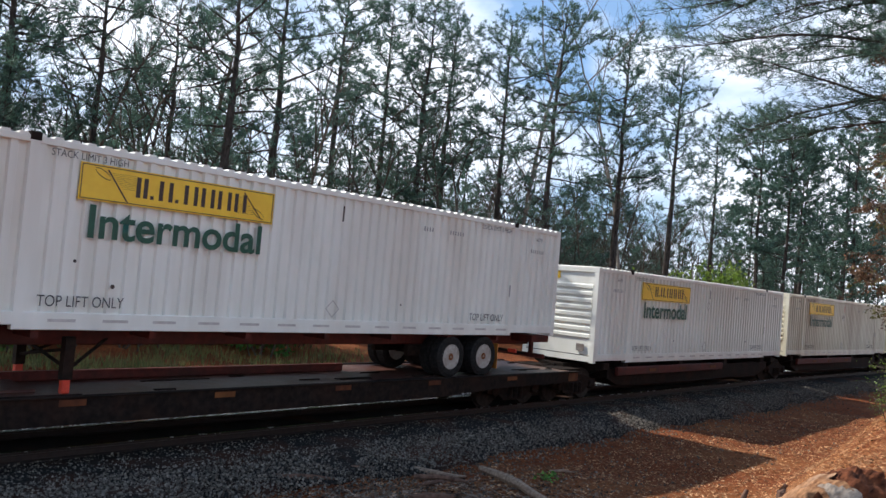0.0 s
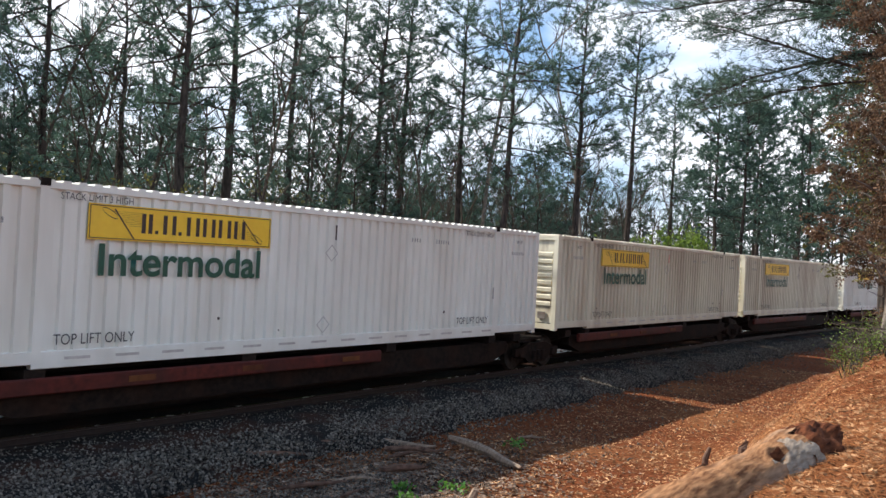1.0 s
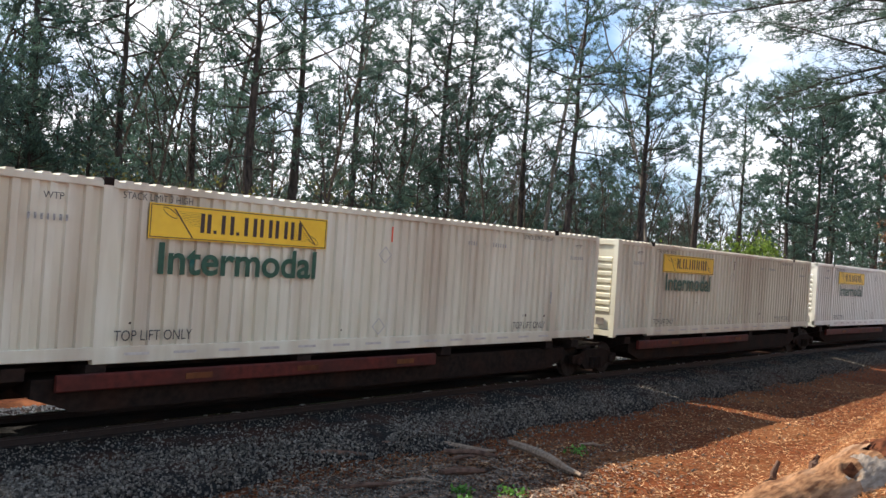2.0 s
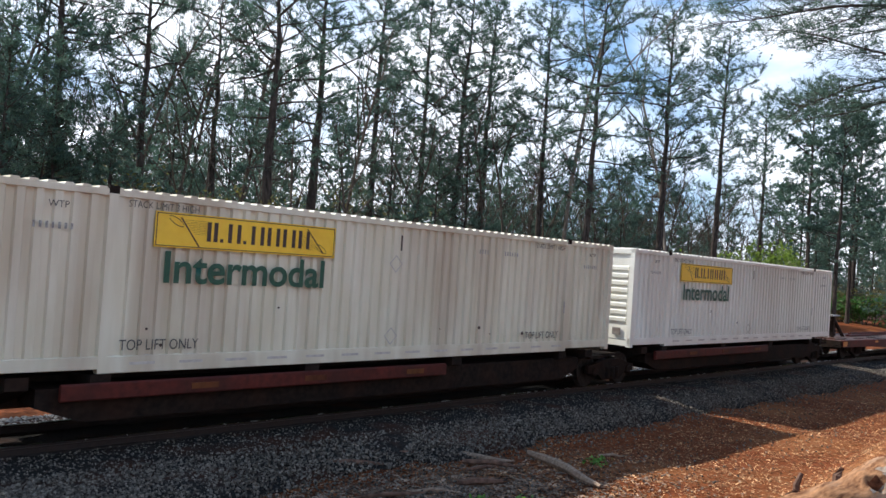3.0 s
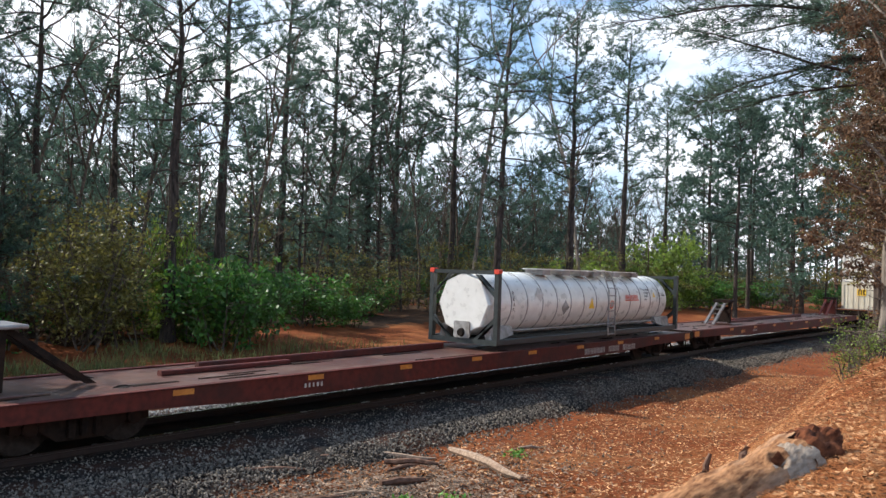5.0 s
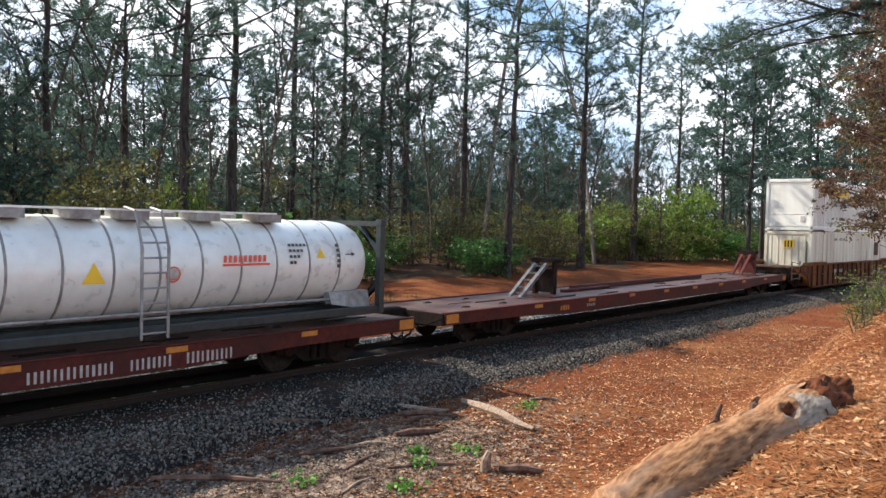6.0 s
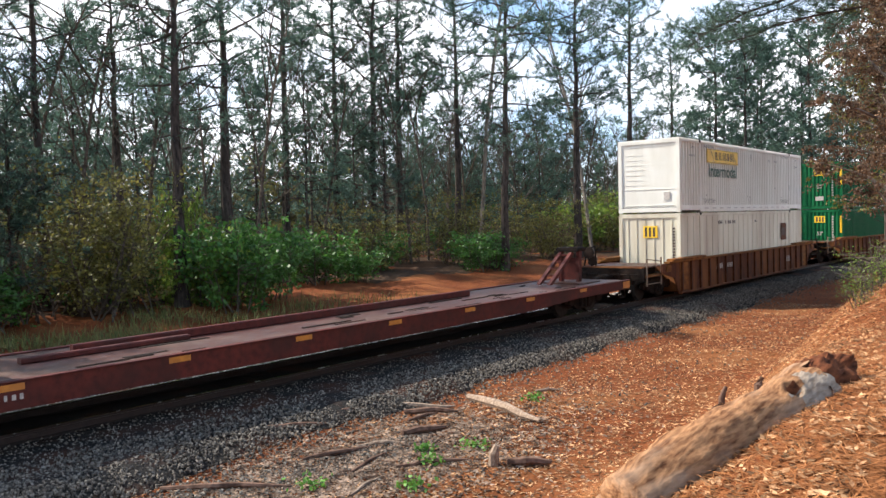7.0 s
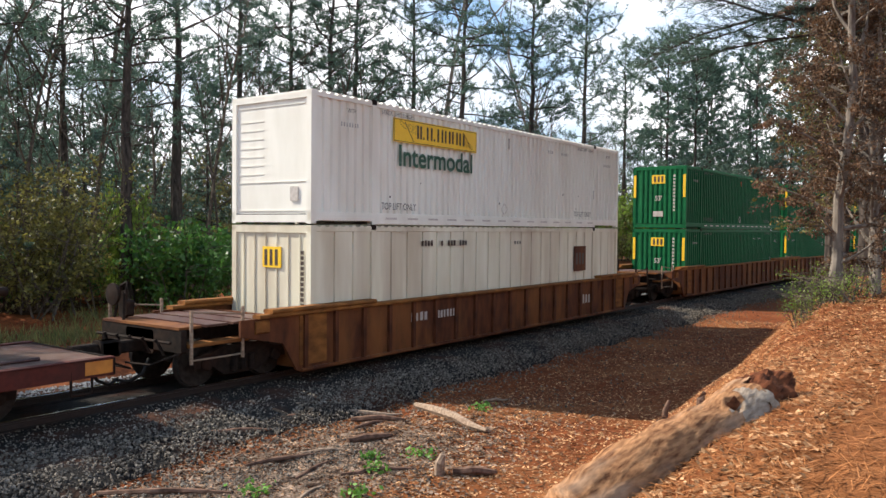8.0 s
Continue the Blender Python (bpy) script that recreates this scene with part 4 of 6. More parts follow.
def trailer_chassis(label):
    """The wheeled chassis under the first container; floor of the load at 1.93."""
    c = thing("trailer_chassis", label, "trailer chassis")
    for y in (-0.45, 0.45):
        part("main_beam", Shape().box(-8.0, 8.0, y - 0.07, y + 0.07, 1.62, 1.93, 0.02), SILL, c)
    s = Shape()
    for i in range(9):
        xx = -7.6 + i * 1.9
        s.box(xx - 0.06, xx + 0.06, -1.2, 1.2, 1.80, 1.925)
    part("cross_member", s, SILL, c)
    part("rear_bolster", Shape().box(7.2, 8.0, -1.2, 1.2, 1.74, 1.928, 0.02), SILL, c)
    for y in (-0.95, 0.95):
        leg = part("landing_leg", Shape().box(-5.15, -4.99, y - 0.08, y + 0.08, 1.12, 1.8, 0.02), STEEL, c, "dark landing leg")
        part("leg_shoe", Shape().box(-5.13, -5.01, y - 0.06, y + 0.06, DECK_Z, 1.32, 0.02), REDLEG, leg, "bright red lower leg")
        part("leg_brace", Shape().tube([(-5.07, y, 1.25), (-4.2, y * 0.5, 1.75)], 0.03, 6), STEEL, leg)
    part("leg_cross", Shape().tube([(-5.07, -0.95, 1.3), (-5.07, 0.95, 1.6)], 0.03, 6), STEEL, c)
    part("leg_cross", Shape().tube([(-5.07, 0.95, 1.3), (-5.07, -0.95, 1.6)], 0.03, 6), STEEL, c)

    def tyre():
        return Shape().lathe([(-0.14, 0.30), (-0.15, 0.42), (-0.12, 0.49), (0.12, 0.49), (0.15, 0.42), (0.14, 0.30)], 28, "y", cap=False)

    def rim():
        return Shape().lathe([(-0.13, 0.31), (-0.14, 0.285), (-0.125, 0.265), (-0.02, 0.235), (0.0, 0.15), (-0.02, 0.10), (0.1, 0.06), (0.12, 0.31)], 24, "y")

    def hub():
        return Shape().lathe([(-0.06, 0.247), (-0.012, 0.22), (-0.01, 0.15), (-0.06, 0.13), (-0.13, 0.085), (-0.14, 0.03), (0.0, 0.03)], 20, "y")

    for xx in (3.9, 5.15):
        part("axle", Shape().tube([(xx, -1.1, 1.39), (xx, 1.1, 1.39)], 0.07, 8), STEEL, c)
        for y in (-1.08, -0.75, 0.75, 1.08):
            t = part("tyre", shared("tyre", tyre, RUBBER), None, c, "black rubber tyre", at=pose(xx, y, DECK_Z + 0.495))
            part("rim", shared("rim", rim, HUB), None, t, "dirty white wheel rim")
            part("hub", shared("hub", hub, RUST), None, t, "dark greasy hub")
    part("suspension", Shape().box(3.0, 6.0, -0.62, -0.5, 1.35, 1.62, 0.03), STEEL, c)
    part("suspension", Shape().box(3.0, 6.0, 0.5, 0.62, 1.35, 1.62, 0.03), STEEL, c)
    for y in (-1.1, 0.6):
        part("mud_flap", Shape().box(5.85, 5.88, y, y + 0.5, 1.05, 1.7), ORANGE, c, "dirty yellow mud flap")
    part("bumper", Shape().box(7.86, 7.96, -1.15, 1.15, 1.28, 1.40, 0.02), SILL, c)
    for y in (-0.7, 0.7):
        part("bumper_post", Shape().box(7.86, 7.95, y - 0.05, y + 0.05, 1.4, 1.75), SILL, c)
    part("tail_lamp", Shape().box(6.5, 6.56, -1.2, -0.95, 1.46, 1.56, 0.01), REDLEG, c, "red lamp lens")
    part("cross_strut", Shape().tube([(5.9, -0.5, 1.6), (7.9, -0.5, 1.35)], 0.04, 6), STEEL, c)
    return c


def tank_container(label, length=12.5):
    """A long tank between two end frames; stands on the deck."""
    c = thing("tank_container", label, "tank container")
    h, z0, top, w = length / 2, DECK_Z + 0.17, 3.16, 1.22
    r, mid = 0.93, z0 + 1.12
    for e in (-1, 1):
        for y in (-w, w):
            a, b = sorted((y, y - math.copysign(0.14, y)))
            x0, x1 = sorted((e * h, e * (h - 0.15)))
            p = part("corner_post", Shape().box(x0, x1, a, b, z0, top, 0.015), TANKFRAME, c, "dark grey-green corner post")
            part("corner_casting", Shape().box(x0 - 0.01, x1 + 0.01, a - 0.01, b + 0.01, top - 0.11, top + 0.02, 0.02), REDLEG if e < 0 else TANKFRAME, p)
        x0, x1 = sorted((e * (h - 0.01), e * (h - 0.13)))
        part("end_beam", Shape().box(x0, x1, -w + 0.14, w - 0.14, top - 0.13, top - 0.02), TANKFRAME, c)
        part("end_beam", Shape().box(x0, x1, -w + 0.14, w - 0.14, z0, z0 + 0.14), TANKFRAME, c)
        for y in (-1, 1):
            for zz, d in ((z0 + 0.14, 1), (top - 0.14, -1)):
                part("diagonal_brace", Shape().prism([(x0, y * (w - 0.14), zz + d * 0.62), (x1, y * (w - 0.14), zz + d * 0.62), (x1, y * (w - 0.14), zz + d * 0.46), (x0, y * (w - 0.14), zz + d * 0.46)], [(x0, y * 0.55, zz), (x1, y * 0.55, zz), (x1, y * 0.40, zz), (x0, y * 0.40, zz)]), TANKFRAME, c)
            part("saddle", Shape().prism([(e * (h - 0.15), y * 0.95, z0 + 0.05), (e * (h - 0.15), y * 0.75, z0 + 0.05), (e * (h - 0.15), y * 0.6, z0 + 0.5), (e * (h - 0.15), y * 0.85, z0 + 0.5)], [(e * (h - 1.3), y * 0.9, z0 + 0.25), (e * (h - 1.3), y * 0.7, z0 + 0.25), (e * (h - 1.3), y * 0.6, z0 + 0.5), (e * (h - 1.3), y * 0.8, z0 + 0.5)]), GREY, c)
    dome = [(h - 0.10, 0.30), (h - 0.12, 0.62), (h - 0.22, 0.82), (h - 0.40, 0.90), (h - 0.7, r)]
    rings = [(-x, q) for x, q in dome] + [(x, q) for x, q in reversed(dome)]
    part("tank", Shape().lathe(rings, 40, "x", (0, 0, mid)), TANK, c, "white insulated tank shell", True)
    for k in range(13):
        x = -h + 1.1 + k * (length - 2.2) / 12
        part("band", Shape().lathe([(x - 0.022, r + 0.002), (x - 0.02, r + 0.010), (x + 0.02, r + 0.010), (x + 0.022, r + 0.002)], 40, "x", (0, 0, mid)), GREY, c, "dull strap round the shell", True)
    part("end_face", Shape().lathe([(-h + 0.02, 0.86), (-h + 0.07, 0.90), (-h + 0.18, 0.90)], 8, "x", (0, 0, mid)), TANK, c, "white eight-sided end cover")
    part("valve_box", Shape().box(-h - 0.02, -h + 0.05, -0.28, 0.28, z0 + 0.15, z0 + 0.62, 0.04), GREY, c, "grey outlet valve box")
    part("valve", Shape().lathe([(-h - 0.10, 0.10), (-h - 0.02, 0.13)], 12, "x", (0, 0, z0 + 0.3)), STEEL, c)
    walk_z = mid + r + 0.10
    for x0, x1 in ((-h + 2.9, -0.2), (0.0, h - 2.6)):
        s = Shape()
        for k in range(4):
            s.box(x0, x1, -0.62 + k * 0.14, -0.52 + k * 0.14, walk_z, walk_z + 0.035)
        part("walkway", s, TANK, c, "white catwalk")
        for k in range(3):
            xx = x0 + 0.3 + k * (x1 - x0 - 0.7) / 2
            part("walkway_bracket", Shape().box(xx, xx + 0.5, -0.64, 0.0, walk_z - 0.16, walk_z - 0.002), GREY, c)
    for x in (-2.0, 1.6, 3.0):
        part("hatch", Shape().lathe([(mid + r - 0.03, 0.26), (mid + r + 0.08, 0.26), (mid + r + 0.10, 0.2)], 16, "z", (x, 0.3, 0)), GREY, c)
    s = Shape()
    for x in (0.35, 0.85):
        s.tube([(x, -w + 0.02, z0 - 0.05), (x, -w + 0.02, mid + 0.4), (x, -0.95, walk_z), (x, -0.6, walk_z + 0.06)], 0.028, 6)
    for k in range(8):
        zz = z0 + 0.05 + k * 0.26
        y = -w + 0.02 if zz < mid + 0.4 else -w + 0.02 + (zz - mid - 0.4) * 0.4
        s.tube([(0.35, y, zz), (0.85, y, zz)], 0.02, 6)
    part("ladder", s, GREY, c, "pale metal ladder")
    for y in (-1.13, 1.13):
        part("side_rail", Shape().box(-h + 0.15, h - 0.15, y - 0.06, y + 0.06, z0, z0 + 0.17, 0.02), TANKFRAME, c, "dark lower side rail")
    part("pipe", Shape().tube([(-h + 0.6, -0.8, z0 + 0.35), (h - 0.6, -0.8, z0 + 0.35)], 0.03, 6), GREY, c)
    part("base_beam", Shape().box(-h + 0.15, h - 0.15, -0.35, -0.2, z0, z0 + 0.16, 0.02), TANKFRAME, c)
    part("base_beam", Shape().box(-h + 0.15, h - 0.15, 0.2, 0.35, z0, z0 + 0.16, 0.02), TANKFRAME, c)

    def decal(name, outline, lon, ang, material, label=""):
        """A flat shape laid on the shell: outline in (along, up)."""
        q = Shape()
        q.face(*[(lon + a, -(r + 0.024) * math.cos(ang + b / r), mid + (r + 0.024) * math.sin(ang + b / r)) for a, b in outline])
        part(name, q, material, c, label)

    dia = [(-0.24, 0), (0, -0.24), (0.24, 0), (0, 0.24)]
    tri = [(-0.2, -0.15), (0.2, -0.15), (0, 0.2)]
    decal("placard", dia, -3.6, 0.30, TAPE, "faded diamond placard")
    decal("placard", dia, -2.1, -0.15, GREY, "faded diamond placard")
    decal("warning_sign", tri, -0.35, -0.05, YELLOW, "yellow warning triangle")
    decal("warning_sign", [(a * 0.6, b * 0.6) for a, b in tri], 4.6, 0.25, YELLOW, "yellow warning triangle")
    decal("round_sign", [(0.15 * math.cos(k * 0.524), 0.15 * math.sin(k * 0.524)) for k in range(12)], 1.1, -0.10, REDPRINT, "red ringed sign")
    decal("round_sign", [(0.12 * math.cos(k * 0.524), 0.12 * math.sin(k * 0.524)) for k in range(12)], 1.1, -0.095, SCRIPT)
    for i in range(9):
        decal("logo_stroke", [(0, 0), (0.07, 0), (0.09, 0.13), (0.02, 0.13)], 2.15 + i * 0.115, 0.10, REDPRINT)
    decal("logo_stroke", [(0, 0), (1.1, 0), (1.1, 0.04), (0, 0.04)], 2.13, 0.03, REDPRINT, "red underline")
    for j in range(4):
        for i in range(5 - j):
            decal("serial_mark", [(0, 0), (0.07, 0), (0.07, 0.06), (0, 0.06)], 3.75 + i * 0.1, 0.42 - j * 0.13, STENCIL)
    decal("arrow_mark", [(0, 0.012), (0.18, 0.012), (0.18, 0.05), (0.3, 0), (0.18, -0.05), (0.18, -0.012), (0, -0.012)], 5.3, 0.22, INK)
    for i in range(5):
        decal("side_mark", [(0, 0), (0.10, 0), (0.10, 0.07), (0, 0.07)], 5.05, 0.40 - i * 0.12, STENCIL)
    for i, letter in enumerate("REAR"):
        part("lettering", words(letter, 0.12, 0.10, INK, 0.01), None, c, "black upright lettering REAR", at=pose(-5.1, -(r + 0.03) * math.cos(0.34 - i * 0.17), mid + (r + 0.03) * math.sin(0.34 - i * 0.17) - 0.06))
    return c


# the train, from its leading end
ride(flatcar("dark flatcar carrying a container on a wheeled chassis", 27.4, [(6.2 - 8.0, -1, STEEL, False)], (-10.0, 6.2), 0, STEEL), 6.3)
ride(trailer_chassis("dark red trailer chassis with red legs on the flatcar"), 10.62)
ride(ribbed_container("white ribbed container with a yellow panel on a chassis", WHITE, 1.932, 2), 10.62)
for s, label, paint, seed in ((29.0, "clean white ribbed container with yellow panel on spine car", WHITE, 1), (46.25, "stained cream ribbed container with yellow panel, rust at its end", CREAM, 3), (63.45, "off-white ribbed container with yellow panel and weathered end", CREAM, 5), (80.75, "bright white ribbed container with yellow panel, last of four", WHITE, 4)):
    ride(spine_unit("dark steel spine car unit under a container", s > 80), s)
    ride(ribbed_container(label, paint, 1.113, seed, rusted=seed == 3), s)
F1 = 104.85
ride(flatcar("red flatcar carrying the white tank container", 27.4, [(-12.2, 1, STEEL, True)], (-8.0, 0.0), 5.0), F1)
ride(tank_container("white tank container in a dark frame on the flatcar"), 111.45)
F2 = 133.4
ride(flatcar("empty red flatcar with two folded-up trailer stands", 27.4, [(-7.0, -1, STEEL, False), (12.1, -1, SILL, False)], (-4.6, 7.0), 0), F2)
G = [(159.8, 24.0), (183.9, 23.6), (201.7, 17.6), (219.4, 17.6)]
ride(well_car("rusty brown well car with two stacked containers", 23.6), G[0][0])
ride(smooth_container("stained cream smooth container in the well car", 0.25, 6), G[0][0] + 0.05)
ride(ribbed_container("white ribbed container with yellow panel stacked on another", WHITE, 3.19, 8, True, "panel"), G[0][0] + 0.05)
for k, (s, gap) in enumerate(G[1:]):
    ride(well_car("rusty red well car with green containers", 23.2 if k == 0 else 18.0, False), s)
    ride(green_container(0.25, 20 + k), s)
    ride(green_container(3.19, 30 + k), s)


# ---- trees and shrubs ----
def wander(rng, start, way, length, steps, bendy, rise=0.0):
    pts, p, d = [Vector(start)], Vector(start), Vector(way).normalized()
    for _ in range(steps):
        d = (d + Vector((rng.uniform(-1, 1), rng.uniform(-1, 1), rng.uniform(-1, 1) + rise)) * bendy).normalized()
        p = p + d * (length / steps)
        pts.append(p.copy())
    return pts


def tuft(s, p, rng, size, blades, way=None, width=0.024):
    """A brush of needles round a twig: thin pointed blades, their feet a little apart."""
    for _ in range(blades):
        d = Vector((rng.gauss(0, 1), rng.gauss(0, 1), rng.gauss(0.2, 0.9)))
        if way:
            d += way * 0.8
        d.normalize()
        foot = p + Vector((rng.gauss(0, 0.055), rng.gauss(0, 0.055), rng.gauss(0, 0.04)))
        side = d.cross(Vector((rng.uniform(-1, 1), rng.uniform(-1, 1), rng.uniform(-1, 1)))).normalized() * width * rng.uniform(0.6, 1.2)
        s.face(foot - side, foot + side, foot + d * size * rng.uniform(0.6, 1.2))


def pine_meshes(seed, high, crown_from, girth, reach, limbs, subs, lean=0.0, size=0.27, blades=14, width=0.023, shape="tall", bare=False):
    """Trunk with limbs and side shoots, and needles, as two meshes."""
    rng = random.Random(seed)
    wood, green = Shape(), Shape()
    path = [(lean * high * (i / 12) ** 1.5 + rng.uniform(-0.06, 0.06), rng.uniform(-0.06, 0.06), -0.4 + (high + 0.4) * i / 12) for i in range(13)]
    radii = [girth * (1.22 if i == 0 else 1.0 - 0.90 * i / 12) for i in range(13)]
    wood.tube(path, radii, 9)

    def spot(h):
        k = max(0, min(11.99, (h + 0.4) / (high + 0.4) * 12))
        i = int(k)
        return Vector(path[i]).lerp(Vector(path[i + 1]), k - i)

    # dead snags below the crown
    for _ in range(11):
        h = rng.uniform(crown_from * 0.35, crown_from * 1.1)
        a = rng.uniform(0, 6.28)
        wood.tube(wander(rng, spot(h), (math.cos(a), math.sin(a), 0.1), rng.uniform(0.4, 2.0), 4, 0.22), [0.025, 0.018, 0.012, 0.009, 0.005], 4, False)
    for i in range(limbs):
        f = (i + rng.random()) / limbs
        h = crown_from + (high - crown_from) * f ** 0.9
        if shape == "tall":
            length = reach * (0.45 + 0.65 * math.sin(math.pi * (0.12 + f * 0.70))) * (1 - 0.55 * f ** 4) * rng.uniform(0.35, 1.25)
        else:
            length = reach * (1.05 - 0.85 * f) * rng.uniform(0.5, 1.3)
        a = i * 2.4 + rng.uniform(-0.7, 0.7)
        pts = wander(rng, spot(h), (math.cos(a), math.sin(a), rng.uniform(-0.25, 0.45) + 0.35 * f), length, 6, 0.24, 0.12)
        r = 0.012 + 0.014 * length
        wood.tube(pts, [r * (1 - 0.145 * q) for q in range(7)], 5, False)
        for _ in range(max(2, int(subs * length))):
            k = 1.2 + 4.79 * rng.random() ** 0.7
            j = min(5, int(k))
            q = pts[j].lerp(pts[j + 1], k - j)
            along = (pts[j + 1] - pts[j]).normalized()
            way = (along * 0.6 + Vector((rng.gauss(0, 0.75), rng.gauss(0, 0.75), rng.gauss(0.25, 0.6)))).normalized()
            shoot = wander(rng, q, way, rng.uniform(0.3, 1.15), 3, 0.28, 0.25)
            if not bare:
                wood.tube(shoot, [0.011, 0.009, 0.007, 0.004], 3, False)
            for n in (1, 2, 3):
                if rng.random() < (0.55, 0.8, 1.0)[n - 1]:
                    tuft(green, shoot[n], rng, size * rng.uniform(0.75, 1.15), blades, way, width)
    return wood.mesh("trunk", BARK), green.mesh("crown", NEEDLES)


def plant_pine(meshes, x, y, turn, label, group="pines beyond the track", grow=1.0, tilt=0.0):
    t = thing("pine_tree", label, "pine tree", group)
    part("trunk", meshes[0], None, t, "dark furrowed bark")
    part("crown", meshes[1], None, t, "tufts of long dark needles")
    t.matrix_basis = pose(x, y, lift(x, y), 0, tilt, turn)
    t.scale = (grow, grow, grow)
    return t


TALL = [pine_meshes(11, 22, 7.6, 0.32, 3.4, 58, 5.2), pine_meshes(12, 23, 8.6, 0.30, 3.3, 56, 5.3), pine_meshes(13, 21, 7.2, 0.28, 3.4, 56, 5.3, 0.02), pine_meshes(14, 24, 9.0, 0.34, 3.4, 60, 5.0, -0.015), pine_meshes(17, 16, 6.6, 0.29, 2.9, 40, 4.0), pine_meshes(18, 15.5, 7.0, 0.24, 2.9, 36, 4.0, 0.01)]
MID = [pine_meshes(21, 13, 2.4, 0.11, 2.6, 50, 4.9, 0.0, 0.25, 13, 0.022, "cone"), pine_meshes(22, 15, 3.8, 0.12, 2.5, 50, 4.9, 0.015, 0.25, 13, 0.022, "cone"), pine_meshes(23, 11, 1.6, 0.10, 2.5, 46, 5.2, -0.01, 0.25, 13, 0.022, "cone")]
# those deep in the wood carry fewer, broader needles
TALL_FAR = [pine_meshes(15, 19, 6.4, 0.20, 3.3, 44, 4.4, 0.0, 0.36, 9, 0.05, bare=True), pine_meshes(16, 18, 5.4, 0.19, 3.3, 44, 4.4, 0.01, 0.36, 9, 0.05, bare=True)]
MID_FAR = [pine_meshes(24, 13, 1.6, 0.11, 2.8, 44, 4.4, 0.0, 0.36, 9, 0.05, "cone", True), pine_meshes(25, 11, 0.9, 0.10, 2.7, 42, 4.6, 0.0, 0.36, 9, 0.05, "cone", True)]

# the row that stands along the far side: bearing, distance from the eye across the track, girth factor
ROW = [(18.5, 31, 1.0, 4, 0), (23.8, 31, 1.0, 5, 0), (28.6, 37, 1.05, 5, 0), (32.3, 28, 1.02, 4, 0), (35.5, 30, 1.08, 4, 0), (39.5, 39, 1.0, 1, 0.8), (43.1, 41, 1.08, 2, 0.9), (45.5, 40, 1.05, 0, -1.8), (47.5, 41, 1.0, 3, -0.4), (51.8, 38, 1.05, 1, 0.2), (55.1, 28, 1.0, 2, 0.3), (60.3, 30, 1.06, 0, 0.4), (63.9, 33, 1.06, 3, 0), (66.8, 38, 1.05, 1, 0), (72.5, 31, 1.1, 2, 0), (75.0, 27, 1.1, 0, 0)]
for i, (az, y, g, m, tilt) in enumerate(ROW):
    plant_pine(TALL[m], y * math.tan(radians(az)), y, i * 67, "tall pine with a bare lower trunk beyond the track", grow=g, tilt=tilt)
# slighter pines between and behind them
rng = random.Random(77)
for az, y, m, g in ((18.0, 28.5, 2, 0.8), (20.2, 29, 0, 0.65), (16.0, 30, 1, 0.6), (15, 28, 2, 0.8), (25.8, 35, 1, 0.75), (29.8, 40, 1, 0.9), (37.5, 41, 0, 1.0), (41.0, 37, 1, 1.0), (42.2, 42, 2, 1.1), (44.4, 38, 0, 0.95), (46.6, 37, 1, 0.95), (49.4, 44, 2, 1.0), (53.6, 42, 0, 0.9), (57.6, 40, 1, 0.9), (69.3, 33, 0, 1.45), (70.6, 37, 1, 1.1), (73.6, 36, 0, 1.1), (77, 22, 1, 1.0), (62.2, 44, 2, 1.1), (22, 30, 2, 0.9), (26.5, 46, 0, 1.2), (78.8, 24, 0, 1.1)):
    plant_pine(MID[m], y * math.tan(radians(az)), y, rng.uniform(0, 360), "young pine with dense dark needles", "young pines beyond the track", g)
# a thicket of low young pines closes the wood at its back, and darkens its edge ahead of the train
for i in range(46):
    az, y = 16 + 56 * ((i * 0.618 + 0.1) % 1.0), rng.uniform(48, 84)
    plant_pine(MID_FAR[i % 2], y * math.tan(radians(az)), y, rng.uniform(0, 360), "low young pine in a thicket", "young pines deep in the wood", rng.uniform(0.75, 1.1))
for x, y, g in ((7.6, 27.5, 0.75), (9.6, 28.5, 0.8), (11.6, 28.6, 0.65), (6.0, 29.5, 0.85), (10.2, 31.5, 0.9), (8.4, 33.0, 0.9)):
    plant_pine(MID[int(x) % 3], x, y, x * 91, "dense young pine at the shaded wood edge", "young pines beyond the track", g)
# the wood behind
for i in range(150):
    az, y = 8 + 72 * ((i * 0.618) % 1.0), rng.uniform(44, 130)
    x = y * math.tan(radians(az)) * rng.uniform(0.95, 1.05)
    if x > 330 or (az < 42 and i % 2):
        continue
    pick = rng.random()
    plant_pine(TALL_FAR[i % 2] if pick < 0.30 else MID_FAR[i % 2], x, y, rng.uniform(0, 360), "pine in the wood behind", "pines of the wood behind", rng.uniform(0.75, 1.1))
for i in range(12):
    az, y = 47 + 22 * ((i * 0.618 + 0.2) % 1.0), rng.uniform(42, 75)
    plant_pine(MID_FAR[i % 2], y * math.tan(radians(az)), y, rng.uniform(0, 360), "young pine deep in the wood", "young pines deep in the wood", rng.uniform(0.75, 1.0))
